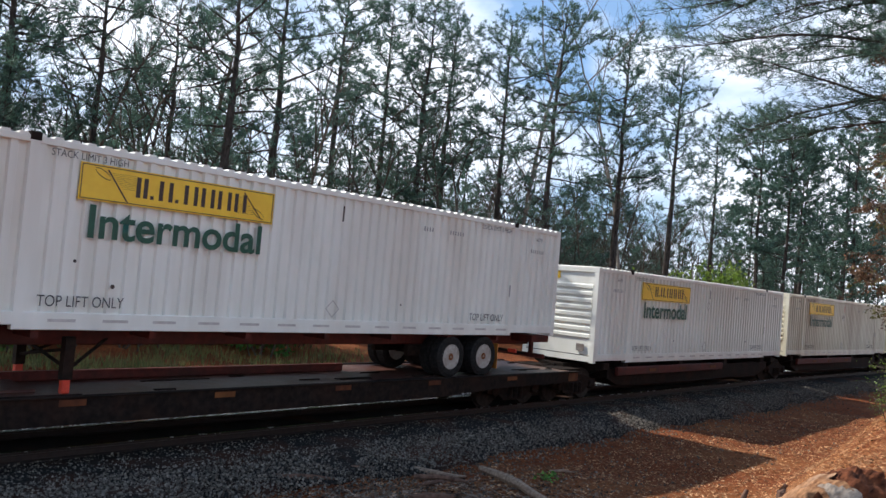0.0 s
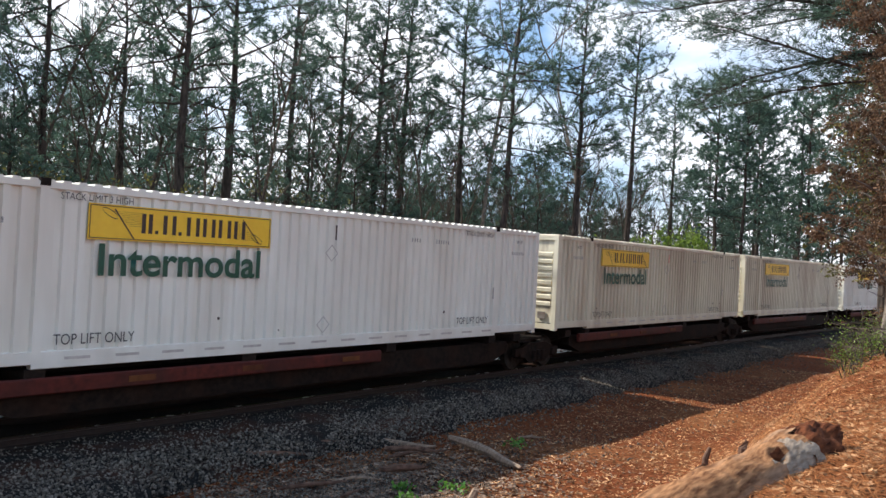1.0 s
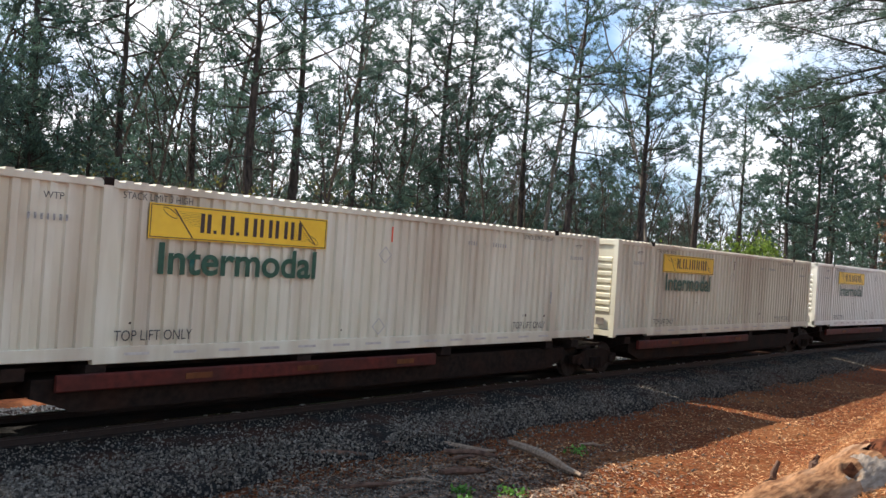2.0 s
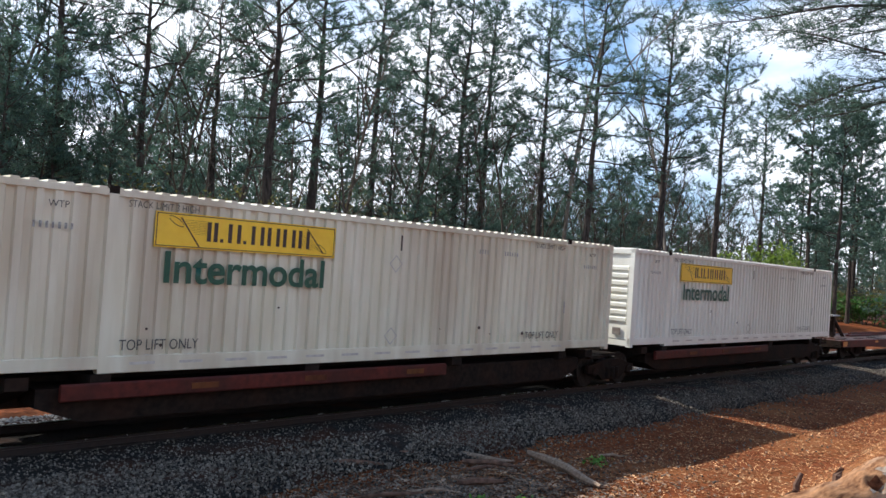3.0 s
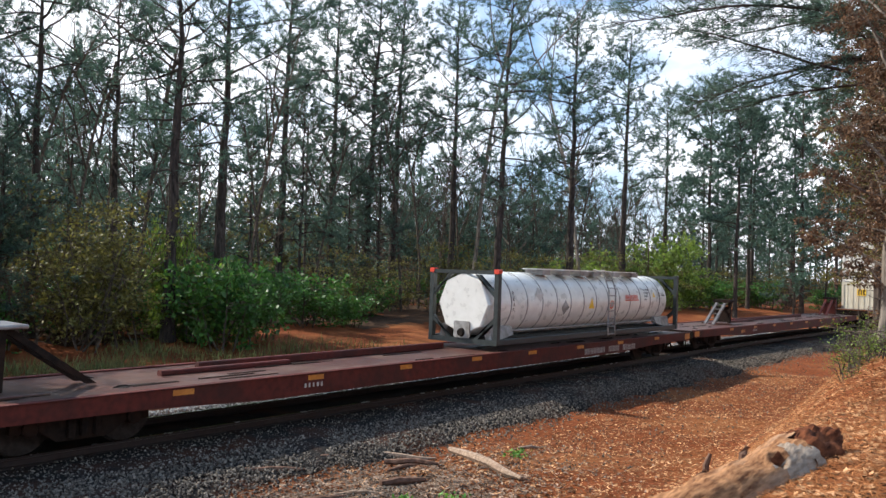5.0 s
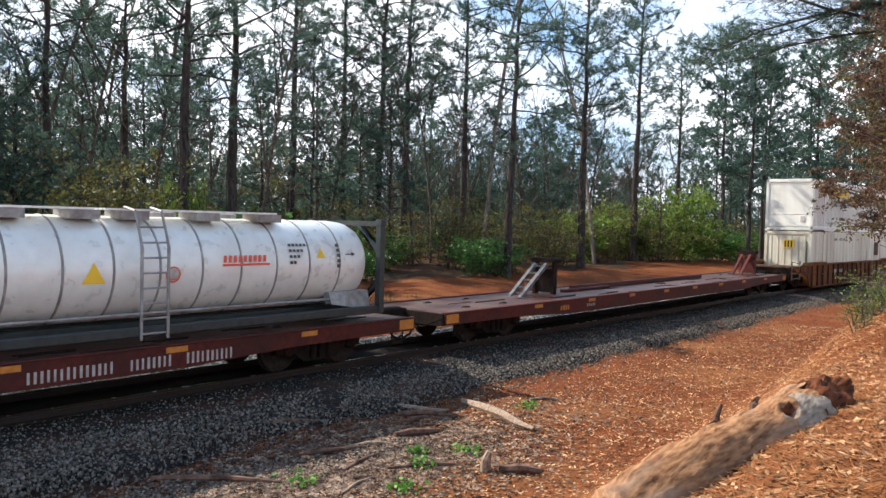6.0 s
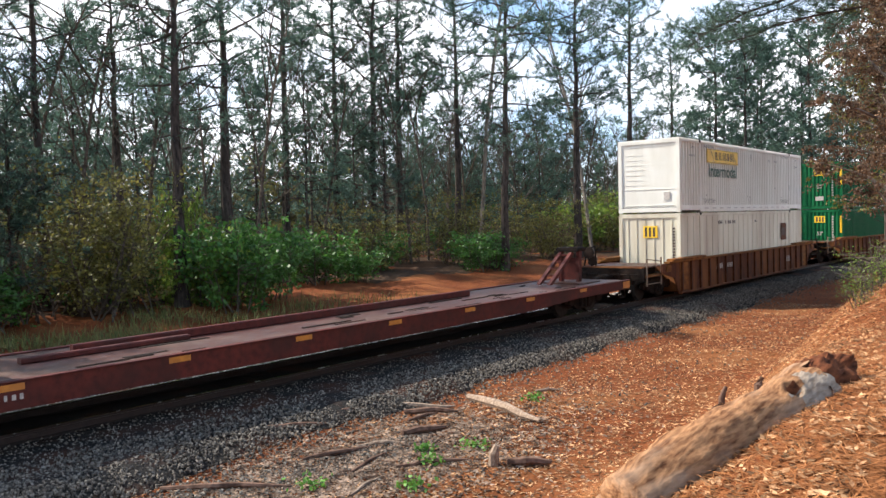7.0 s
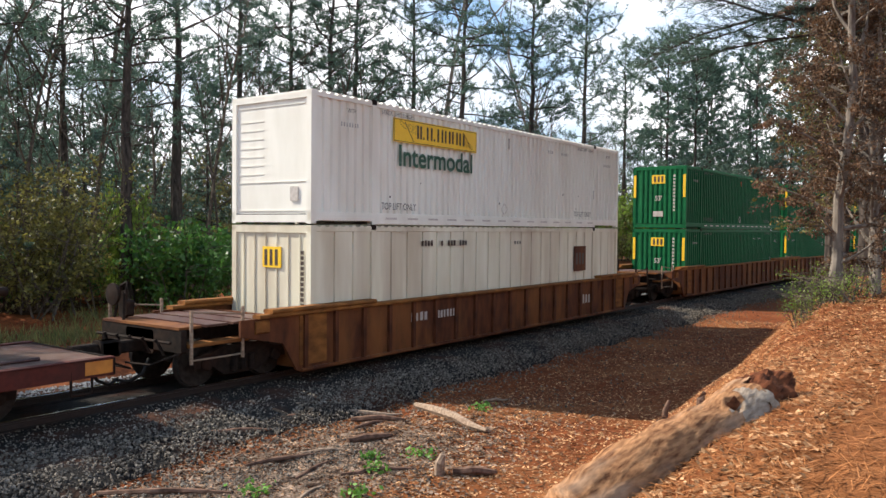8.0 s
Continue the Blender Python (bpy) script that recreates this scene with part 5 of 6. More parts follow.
# the curve's outer side, where the track leaves the view
for i in range(28):
    az = 69.5 + 14 * ((i * 0.618 + 0.4) % 1.0)
    x = rng.uniform(62, 190)
    y = x / math.tan(radians(az))
    if y - bend(x)[0] < 21:
        continue
    plant_pine(TALL_FAR[i % 2] if i % 3 else MID_FAR[i % 2], x, y, rng.uniform(0, 360), "pine along the outer side of the curve", "pines along the curve", rng.uniform(1.0, 1.4))
for i, (x, y) in enumerate(((30, 5.2), (34, 4.4), (38, 6.2), (27.5, 3.8), (44, 4.6), (52, 3.4), (60, 3.0), (70, 1.5), (82, 0.5), (95, -1), (110, -3), (33, 1.2), (40, -1.0), (56, -2.5), (75, -5), (130, -4), (150, -6))):
    plant_pine(TALL[i % 4] if i % 3 == 0 or i < 4 else MID[i % 3], x, y, i * 77, "pine on the near bank beside the track", "pines on the near bank", 0.85)
# unseen pines ahead of the train, added to shade the bank at the left
for x, y, g in ((0.6, 29, 0.7), (3.2, 30.5, 0.72), (-2.0, 27.5, 0.7), (5.0, 36, 0.75), (-5.5, 30, 0.7), (1.5, 37, 0.75)):
    plant_pine(TALL[int(y) % 4], x, y, x * 70, "tall pine with a bare lower trunk beyond the track", grow=g)
# pines added behind the eye, unseen but for their reflection and shade
for x, y in ((-14, -16), (-2, -20), (12, -18), (26, -15), (-24, 2), (40, -12)):
    plant_pine(TALL[(x + 40) % 4], x, y, x * 31, "tall pine on the near bank", "pines on the near bank", 0.75)


def bare_meshes(seed, high, girth, spread_out=0.5, bark=None):
    """A leafless young hardwood, forked into fine twigs."""
    rng = random.Random(seed)
    stem, fine = Shape(), Shape()

    def grow(p, d, length, r, level):
        s = stem if level < 2 else fine
        pts = wander(rng, p, d, length, 4, 0.10 if level == 0 else 0.2, 0.15)
        s.tube(pts, [r, r * 0.88, r * 0.76, r * 0.64, r * 0.5], 5 if level < 2 else 3, False)
        if level >= 3:
            return
        n = (9, 5, 4)[level]
        for i in range(n):
            k = 4 * (0.35 + 0.65 * (i + rng.random()) / n) if level == 0 else rng.uniform(1.0, 4)
            j = min(3, int(k))
            q = pts[j].lerp(pts[j + 1], min(1, k - j))
            a = rng.uniform(0, 6.28)
            grow(q, (math.cos(a) * spread_out, math.sin(a) * spread_out, rng.uniform(0.3, 0.9)), length * rng.uniform(0.28, 0.5), r * rng.uniform(0.3, 0.5), level + 1)

    grow((0, 0, -0.2), (rng.uniform(-0.06, 0.06), rng.uniform(-0.06, 0.06), 1), high, girth, 0)
    return stem.mesh("trunk", bark or TWIG), fine.mesh("twig", TWIG)


BARE = [bare_meshes(31, 11, 0.09), bare_meshes(32, 9, 0.07), bare_meshes(33, 13, 0.11), bare_meshes(34, 7, 0.05, 0.7)]
for i in range(125):
    az, y = (14 + 64 * ((i * 0.618 + 0.3) % 1.0), rng.uniform(31, 52)) if i < 64 else (46 + 24 * ((i * 0.618) % 1.0), rng.uniform(36, 66))
    t = thing("bare_tree", "thin leafless hardwood tree among the pines", "bare tree", "bare trees beyond the track")
    part("trunk", BARE[i % 4][0], None, t)
    part("twig", BARE[i % 4][1], None, t)
    x = y * math.tan(radians(az))
    t.matrix_basis = pose(x, y, lift(x, y), 0, rng.uniform(-4, 4), rng.uniform(0, 360))


# two taller ones with pale limbs stand out among the pines
PALE_BARE = bare_meshes(35, 21, 0.17, 0.42, PALEBARK)
for az, y, turn in ((61.3, 31.5, 40), (53.2, 36, 200)):
    t = thing("bare_tree", "tall leafless hardwood with pale grey limbs", "bare tree", "bare trees beyond the track")
    part("trunk", PALE_BARE[0], None, t)
    part("twig", PALE_BARE[1], None, t)
    t.matrix_basis = pose(y * math.tan(radians(az)), y, lift(y * math.tan(radians(az)), y), 0, 0, turn)


def leaf(s, p, rng, size, droop=0.0):
    d = Vector((rng.gauss(0, 1), rng.gauss(0, 1), rng.gauss(-droop, 0.7))).normalized()
    w = d.cross(Vector((rng.gauss(0, 1), rng.gauss(0, 1), rng.gauss(0, 1)))).normalized()
    a = size * rng.uniform(0.7, 1.3)
    s.face(p, p + d * a * 0.5 + w * a * 0.3, p + d * a, p + d * a * 0.5 - w * a * 0.3)


def shrub_meshes(seed, wide, high, leaves, size, material, stems=12):
    rng = random.Random(seed)
    wood, green = Shape(), Shape()
    tips = []
    for i in range(stems):
        a, out = rng.uniform(0, 6.28), rng.uniform(0.1, 0.8)
        pts = wander(rng, (rng.uniform(-0.25, 0.25) * wide, rng.uniform(-0.25, 0.25) * wide, -0.1), (math.cos(a) * out, math.sin(a) * out, 1), high * rng.uniform(0.6, 1.0), 5, 0.15)
        wood.tube(pts, [0.03, 0.025, 0.02, 0.014, 0.01, 0.005], 4, False)
        for _ in range(8):
            k = rng.uniform(0.6, 4.9)
            j = int(k)
            b = rng.uniform(0, 6.28)
            tw = wander(rng, pts[j].lerp(pts[j + 1], k - j), (math.cos(b), math.sin(b), rng.uniform(-0.1, 0.5)), wide * rng.uniform(0.15, 0.42), 4, 0.25)
            wood.tube(tw, [0.012, 0.01, 0.008, 0.006, 0.003], 3, False)
            tips.append(tw)
    for _ in range(leaves):
        tw = rng.choice(tips)
        k = rng.uniform(0.6, 3.99)
        j = int(k)
        p = tw[j].lerp(tw[j + 1], k - j) + Vector((rng.gauss(0, 0.13), rng.gauss(0, 0.13), rng.gauss(0, 0.10)))
        leaf(green, p, rng, size, 0.1)
    return wood.mesh("stem", TWIG), green.mesh("foliage", material)


def plant_shrub(meshes, x, y, label, turn=0.0, grow=(1, 1, 1), group="shrubs beyond the track"):
    t = thing("shrub", label, "shrub", group)
    part("stem", meshes[0], None, t)
    part("foliage", meshes[1], None, t)
    t.matrix_basis = pose(x, y, lift(x, y), 0, 0, turn)
    t.scale = grow


BUSH_GREEN = shrub_meshes(41, 3.6, 3.4, 3400, 0.17, LEAF)
BUSH_DARK = shrub_meshes(42, 3.2, 2.4, 3000, 0.15, LEAF_DARK)
BUSH_BUD = shrub_meshes(43, 4.2, 4.8, 4200, 0.13, LEAF_BUD, 18)
BUSH_TWIG = shrub_meshes(44, 3.2, 3.4, 420, 0.11, LEAF_DEAD, 18)
for az, y, mesh, label, g in (
    (35.8, 26.5, BUSH_DARK, "leafy green shrub at the wood's edge", (1.5, 1.3, 1.75)), (34.2, 27.5, BUSH_GREEN, "leafy bright green shrub at the wood's edge", (1.1, 1.0, 1.15)), (37.6, 27.5, BUSH_DARK, "leafy green shrub at the wood's edge", (1.2, 1.1, 1.5)),
    (28.6, 28.0, BUSH_BUD, "tall shrub in yellow-brown bud", (1.35, 1.2, 1.35)), (26.0, 29.0, BUSH_BUD, "tall shrub in yellow-brown bud", (1.25, 1.1, 1.25)), (31.9, 28.5, BUSH_GREEN, "slim yellow-green sapling at the wood edge", (0.4, 0.4, 1.7)),
    (44.2, 30.5, BUSH_DARK, "low dark green shrub at the wood edge", (0.9, 0.9, 0.85)), (53.2, 29.0, BUSH_DARK, "low green shrub by the red bank", (1.2, 1.1, 1.15)), (55.0, 30.0, BUSH_DARK, "low green shrub by the red bank", (1.1, 1.1, 0.9)),
    (58.0, 32.0, BUSH_BUD, "yellowish shrub in bud by the wood", (1.1, 1.0, 1.0)), (60.0, 34.0, BUSH_GREEN, "spring green shrub beyond the track", (1.6, 1.3, 1.5)), (62.0, 33.0, BUSH_BUD, "yellow-green shrub in bud", (1.4, 1.2, 1.2)),
    (63.6, 34.0, BUSH_GREEN, "spring green shrub beyond the track", (1.6, 1.5, 1.9)), (65.2, 32.0, BUSH_BUD, "yellow-green shrub in bud", (1.5, 1.4, 1.1)), (66.9, 31.0, BUSH_GREEN, "tall bright spring green shrub in sun", (1.7, 1.6, 2.5)), (68.4, 30.0, BUSH_GREEN, "spring green shrub beyond the track", (1.6, 1.5, 1.4)),
    (70.0, 29.0, BUSH_DARK, "green shrub by the curve", (1.6, 1.5, 1.5)), (71.5, 30.0, BUSH_BUD, "brownish shrub in bud", (1.5, 1.5, 1.0)), (73.0, 27.0, BUSH_DARK, "green shrub by the curve", (1.6, 1.5, 1.4)), (75.0, 25.0, BUSH_TWIG, "brown twiggy shrub beside the curve", (1.6, 1.5, 1.4)), (77.0, 23.0, BUSH_DARK, "green shrub by the curve", (1.4, 1.4, 1.3)),
    (20.5, 28.0, BUSH_DARK, "dark green shrub in shade", (1.2, 1.2, 1.0)), (23.0, 29.0, BUSH_TWIG, "brown twiggy shrub in shade", (1.2, 1.2, 1.1)), (17.0, 27.5, BUSH_TWIG, "brown twiggy shrub in shade", (1.2, 1.2, 1.2)),
):
    plant_shrub(mesh, y * math.tan(radians(az)), y, label, az * 53, g)
for i in range(190):
    az, y = 10 + 68 * ((i * 0.618 + 0.15) % 1.0), rng.uniform(30.5, 47) if i < 80 else rng.uniform(47, 120)
    m, label = ((BUSH_TWIG, "brown twiggy undergrowth in the wood"), (BUSH_TWIG, "brown twiggy undergrowth in the wood"), (BUSH_DARK, "dim green undergrowth in the wood"), (BUSH_BUD, "budding undergrowth in the wood"))[i % 4]
    g = rng.uniform(0.9, 1.5) if i < 80 else rng.uniform(1.5, 2.6)
    plant_shrub(m, y * math.tan(radians(az)), y, label, i * 71, (g, g, g * rng.uniform(0.7, 1.1)), "undergrowth of the wood")


def leafy_tree(label, seed, x, y, high, girth, reach, leaves, size, material, lean=(0, 0), low=1.2, bark=PALEBARK):
    """A tree on the near bank that has kept its dead leaves."""
    rng = random.Random(seed)
    t = thing("hardwood_tree", label, "tree", "trees on the near bank")
    wood, fol, tw = Shape(), Shape(), []
    path = [(lean[0] * (i / 10) ** 1.3 + rng.uniform(-0.13, 0.13), lean[1] * (i / 10) ** 1.3 + rng.uniform(-0.13, 0.13), -0.3 + (high + 0.3) * i / 10) for i in range(11)]
    wood.tube(path, [girth * (1.5 if i == 0 else 1.05 - 0.085 * i) for i in range(11)], 10)
    fine = Shape()
    for i in range(46):
        h = low + (high - low) * (i + rng.random()) / 46
        k = h / high * 10
        j = min(9, int(k))
        a = i * 2.4 + rng.uniform(-0.4, 0.4)
        length = reach * rng.uniform(0.55, 1.1) * (1.1 - 0.5 * h / high)
        pts = wander(rng, Vector(path[j]).lerp(Vector(path[j + 1]), k - j), (math.cos(a), math.sin(a), rng.uniform(-0.15, 1.1)), length, 6, 0.26, 0.05)
        r = 0.012 + 0.016 * length
        wood.tube(pts, [r * (1 - 0.14 * q) for q in range(7)], 5, False)
        for _ in range(9):
            q = rng.uniform(1.0, 5.9)
            b = a + rng.uniform(-1.4, 1.4)
            w = wander(rng, pts[int(q)].lerp(pts[int(q) + 1], q - int(q)), (math.cos(b), math.sin(b), rng.uniform(-0.4, 0.3)), rng.uniform(0.4, 1.2), 4, 0.30, -0.1)
            fine.tube(w, [0.008, 0.007, 0.005, 0.004, 0.002], 3, False)
            tw.append(w)
    for _ in range(leaves):
        w = rng.choice(tw)
        q = rng.uniform(0.5, 3.99)
        leaf(fol, w[int(q)].lerp(w[int(q) + 1], q - int(q)) + Vector((rng.gauss(0, 0.04), rng.gauss(0, 0.04), rng.gauss(-0.03, 0.04))), rng, size, 0.9)
    part("trunk", wood, bark, t, "pale grey blotched bark")
    part("twig", fine, TWIG, t)
    part("foliage", fol, material, t, "hanging dead brown leaves")
    t.matrix_basis = pose(x, y, lift(x, y), 0, 0, seed * 40)


leafy_tree("hardwood on the bank with hanging dead brown leaves", 51, 18.6, 3.12, 11.5, 0.12, 2.3, 40000, 0.060, LEAF_DEAD, (0.2, 0.3), 0.9)
leafy_tree("second hardwood on the bank with dead brown leaves", 52, 20.6, 2.75, 10.5, 0.10, 2.5, 24000, 0.064, LEAF_DEAD, (-0.5, 0.4), 1.0)
leafy_tree("slim hardwood on the bank with dead brown leaves", 55, 19.4, 2.45, 9.0, 0.08, 2.2, 12000, 0.064, LEAF_DEAD, (0.6, -0.2), 1.6)
leafy_tree("slender hardwood on the bank, budding yellow-green", 53, 28.0, 4.6, 11.0, 0.15, 3.4, 6500, 0.12, LEAF_BUD, (0.4, -0.3), 3.0, BARK)
leafy_tree("hardwood on the bank, budding and half bare", 54, 36.0, 5.8, 12.0, 0.16, 3.6, 6500, 0.13, LEAF_BUD, (0.3, 0.3), 3.5, BARK)


def overhanging_pine():
    """A pine on the near bank whose long limbs reach over the track."""
    rng = random.Random(61)
    t = thing("pine_tree", "leaning pine whose long limbs overhang the track", "pine tree", "pines on the near bank")
    wood, green = Shape(), Shape()
    base = Vector((25.0, 3.4, lift(25.0, 3.4)))
    path = [(0.1 * math.sin(i), 0.04 * i, -0.4 + 20 * i / 12) for i in range(13)]
    wood.tube(path, [0.25 * (1 - 0.06 * i) for i in range(13)], 10)
    for i in range(33):
        h = 6.2 + i * 0.28
        a = (1.78 + rng.uniform(-0.40, 0.45)) if i % 3 else math.pi + rng.uniform(-0.6, 1.5)
        length = rng.uniform(5.0, 8.6) if i % 3 else rng.uniform(3, 6)
        pts = wander(rng, (0, 0.3, h), (math.cos(a), math.sin(a), rng.uniform(0.15, 0.5)), length, 8, 0.16, -0.35)
        r = 0.014 + 0.0065 * length
        wood.tube(pts, [r * (1 - 0.11 * k) for k in range(9)], 6, False)
        for _ in range(int(length * 9)):
            q = rng.uniform(1.2, 7.99)
            b = a + rng.uniform(-1.3, 1.3)
            w = wander(rng, pts[int(q)].lerp(pts[int(q) + 1], q - int(q)), (math.cos(b), math.sin(b), rng.uniform(-0.25, 0.35)), rng.uniform(0.5, 1.6), 4, 0.22, 0.05)
            wood.tube(w, [0.012, 0.010, 0.008, 0.006, 0.004], 3, False)
            way = (w[4] - w[3]).normalized()
            for k, n in ((4, 16), (3, 12), (2, 7)):
                tuft(green, w[k], rng, 0.24, n, way, 0.011)
    part("trunk", wood, BARK, t, "dark furrowed bark and limbs")
    part("crown", green, NEEDLES, t, "sprays of green needles")
    t.matrix_basis = Matrix.Translation(base)


overhanging_pine()
SAPLING = shrub_meshes(45, 1.5, 1.1, 420, 0.05, LEAF, 7)
for x, y, g in ((16.6, 3.3, 0.55), (17.6, 3.1, 0.65), (15.4, 3.2, 0.4), (19.6, 3.0, 0.8), (22, 3.6, 0.8), (18.2, 2.5, 0.6), (18.0, 3.4, 0.9), (17.2, 3.6, 0.7), (16.9, 2.8, 0.7), (18.9, 3.6, 1.0)):
    plant_shrub(SAPLING, x, y, "yellow-green seedling shrub on the bank", x * 50, (g, g, g), "seedlings on the near bank")


# ---- litter, wood and weeds on the near ground ----
def stones():
    """Loose ballast stones, thickest along the shoulder, thinning towards the clay."""
    s, rng = Shape(), random.Random(5)
    made = 0
    while made < 34000:
        x = 3.0 + 52 * rng.random() ** 1.9
        d = rng.gauss(10.95, 0.48)
        if rng.random() < 0.06:
            d = rng.uniform(6.5, 11.0)
        if rng.random() < 0.28 and x < 10:
            d = 9.5 - 0.20 * (x - 5) + rng.gauss(0, 0.36)
        if d > 11.75 or d < 5.8:
            continue
        y = d + bend(x)[0]
        prof = np.interp(d - TRACK_Y, (-4.0, -3.3, -2.6, -1.9, -0.7), (-0.60, -0.42, -0.27, -0.19, -0.16))
        z = max(lift(x, y), prof if d > 9.7 else -9)
        r = rng.uniform(0.012, 0.034)
        n = len(s.v)
        ax = [Vector((rng.gauss(0, 1), rng.gauss(0, 1), rng.gauss(0, 1))).normalized() for _ in range(2)]
        u = ax[0]
        v = u.cross(ax[1]).normalized()
        w = u.cross(v)
        c = Vector((x, y, z + r * 0.4))
        for k in (u, -u, v, -v, w, -w):
            s.v.append(tuple(c + k * r * rng.uniform(0.6, 1.3)))
        s.f += [(n, n + 2, n + 4), (n + 2, n + 1, n + 4), (n + 1, n + 3, n + 4), (n + 3, n, n + 4), (n + 2, n, n + 5), (n + 1, n + 2, n + 5), (n + 3, n + 1, n + 5), (n, n + 3, n + 5)]
        made += 1
    for _ in range(7000):
        x, d, r = 2.0 + 40 * rng.random() ** 1.5, rng.uniform(11.5, 12.8), rng.uniform(0.012, 0.028)
        z = float(np.interp(d - TRACK_Y, (-2.6, -1.9, -0.7), (-0.27, -0.19, -0.16)))
        n, c = len(s.v), Vector((x, d + bend(x)[0], z + r * 0.4))
        s.v += [tuple(c + Vector(k) * r * rng.uniform(0.6, 1.3)) for k in ((1, 0.2, 0), (-1, 0, 0.2), (0.1, 1, 0), (0, -1, 0.1), (0, 0.1, 1))]
        s.f += [(n, n + 2, n + 4), (n + 2, n + 1, n + 4), (n + 1, n + 3, n + 4), (n + 3, n, n + 4)]
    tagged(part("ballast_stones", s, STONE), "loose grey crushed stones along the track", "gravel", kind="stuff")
    # stones past the far rail take the tone painted for sunlight
    far = Shape()
    for _ in range(9000):
        x = 2.0 + 50 * rng.random() ** 1.4
        d = rng.uniform(14.45, 16.6)
        z = float(np.interp(d - TRACK_Y, (0.7, 1.9, 2.6, 3.4), (-0.16, -0.19, -0.30, -0.60)))
        r = rng.uniform(0.02, 0.045)
        n, c = len(far.v), Vector((x, d + bend(x)[0], z + r * 0.4))
        far.v += [tuple(c + Vector(k) * r * rng.uniform(0.6, 1.3)) for k in ((1, 0.2, 0), (-1, 0, 0.2), (0.1, 1, 0), (0, -1, 0.1), (0, 0.1, 1))]
        far.f += [(n, n + 2, n + 4), (n + 2, n + 1, n + 4), (n + 1, n + 3, n + 4), (n + 3, n, n + 4)]
    tagged(part("ballast_stones", far, SUNLITSTONE), "clean pale crushed stones beyond the far rail", "gravel", kind="stuff")


def litter():
    s, rng = Shape(), random.Random(6)
    for k in range(110000):
        x = 3.0 + 30 * rng.random() ** 1.5 if k < 92000 else rng.uniform(-14, 3.5)
        y = rng.uniform(1.0 if k < 92000 else -7, 10.6) + bend(x)[0]
        if y > 9.4 and rng.random() < 0.6:
            continue
        z = lift(x, y) + 0.012
        a, size = rng.uniform(0, 6.28), rng.uniform(0.012, 0.044)
        d = Vector((math.cos(a), math.sin(a), rng.uniform(-0.3, 0.45)))
        w = Vector((-math.sin(a), math.cos(a), rng.uniform(-0.4, 0.4)))
        p = Vector((x, y, z))
        s.face(p - d * size, p + w * size * 0.45, p + d * size, p - w * size * 0.45)
    tagged(part("leaf_litter", s, LITTER), "dry brown leaves and chips strewn over red clay", "leaf litter", kind="stuff")
    # leaf fragments that also put the dappled tree shade into the ground's colour
    s = Shape()
    for k in range(30000):
        x, y = rng.gauss(8.2, 2.4), rng.gauss(8.5, 1.1)
        if not (3 < x < 16 and 5.2 < y < 10.7):
            continue
        a, size = rng.uniform(0, 6.28), rng.uniform(0.012, 0.05)
        d = Vector((math.cos(a), math.sin(a), rng.uniform(-0.3, 0.5)))
        w = Vector((-math.sin(a), math.cos(a), rng.uniform(-0.4, 0.4)))
        p = Vector((x, y, lift(x, y) + 0.016))
        s.face(p - d * size, p + w * size * 0.5, p + d * size, p - w * size * 0.5)
    tagged(part("dapple_leaf_litter", s, DAPPLELEAF), "old grey-brown leaf fragments and bark chips on clay", "leaf litter", kind="stuff")
    s = Shape()
    for k in range(42000):
        x, y = (3.2 + 17 * rng.random() ** 1.5, rng.uniform(-0.5, 4.6)) if k < 30000 else (rng.uniform(-9, 14), rng.gauss(0, 2.5))
        z = lift(x, y) + 0.012
        a, size = rng.uniform(0, 6.28), rng.uniform(0.05, 0.13)
        d = Vector((math.cos(a), math.sin(a), rng.uniform(-0.12, 0.30))) * size
        w = Vector((-math.sin(a), math.cos(a), 0)) * 0.003
        p = Vector((x, y, z))
        s.face(p - d + w, p - d - w, p + d - w, p + d + w)
    tagged(part("pine_straw", s, NEEDLE_DRY), "dry orange pine straw on the bank", "pine straw", kind="stuff")


def grass_strip():
    s, rng = Shape(), random.Random(8)
    for _ in range(9000):
        x = rng.uniform(2, 30)
        y = rng.gauss(25.0, 1.0) - 0.03 * x + 1.3 * math.sin(x * 0.9)
        if rng.random() < max(0, (x - 10) / 18):
            continue
        z = lift(x, y)
        a, h = rng.uniform(0, 6.28), rng.uniform(0.15, 0.5)
        w = Vector((math.cos(a), math.sin(a), 0)) * 0.016
        p, tip = Vector((x, y, z - 0.02)), Vector((x + rng.gauss(0, 0.12), y + rng.gauss(0, 0.12), z + h))
        s.face(p - w, p + w, tip)
    tagged(part("grass", s, GRASS), "rough green and tawny grass beyond the track", "grass", kind="stuff")


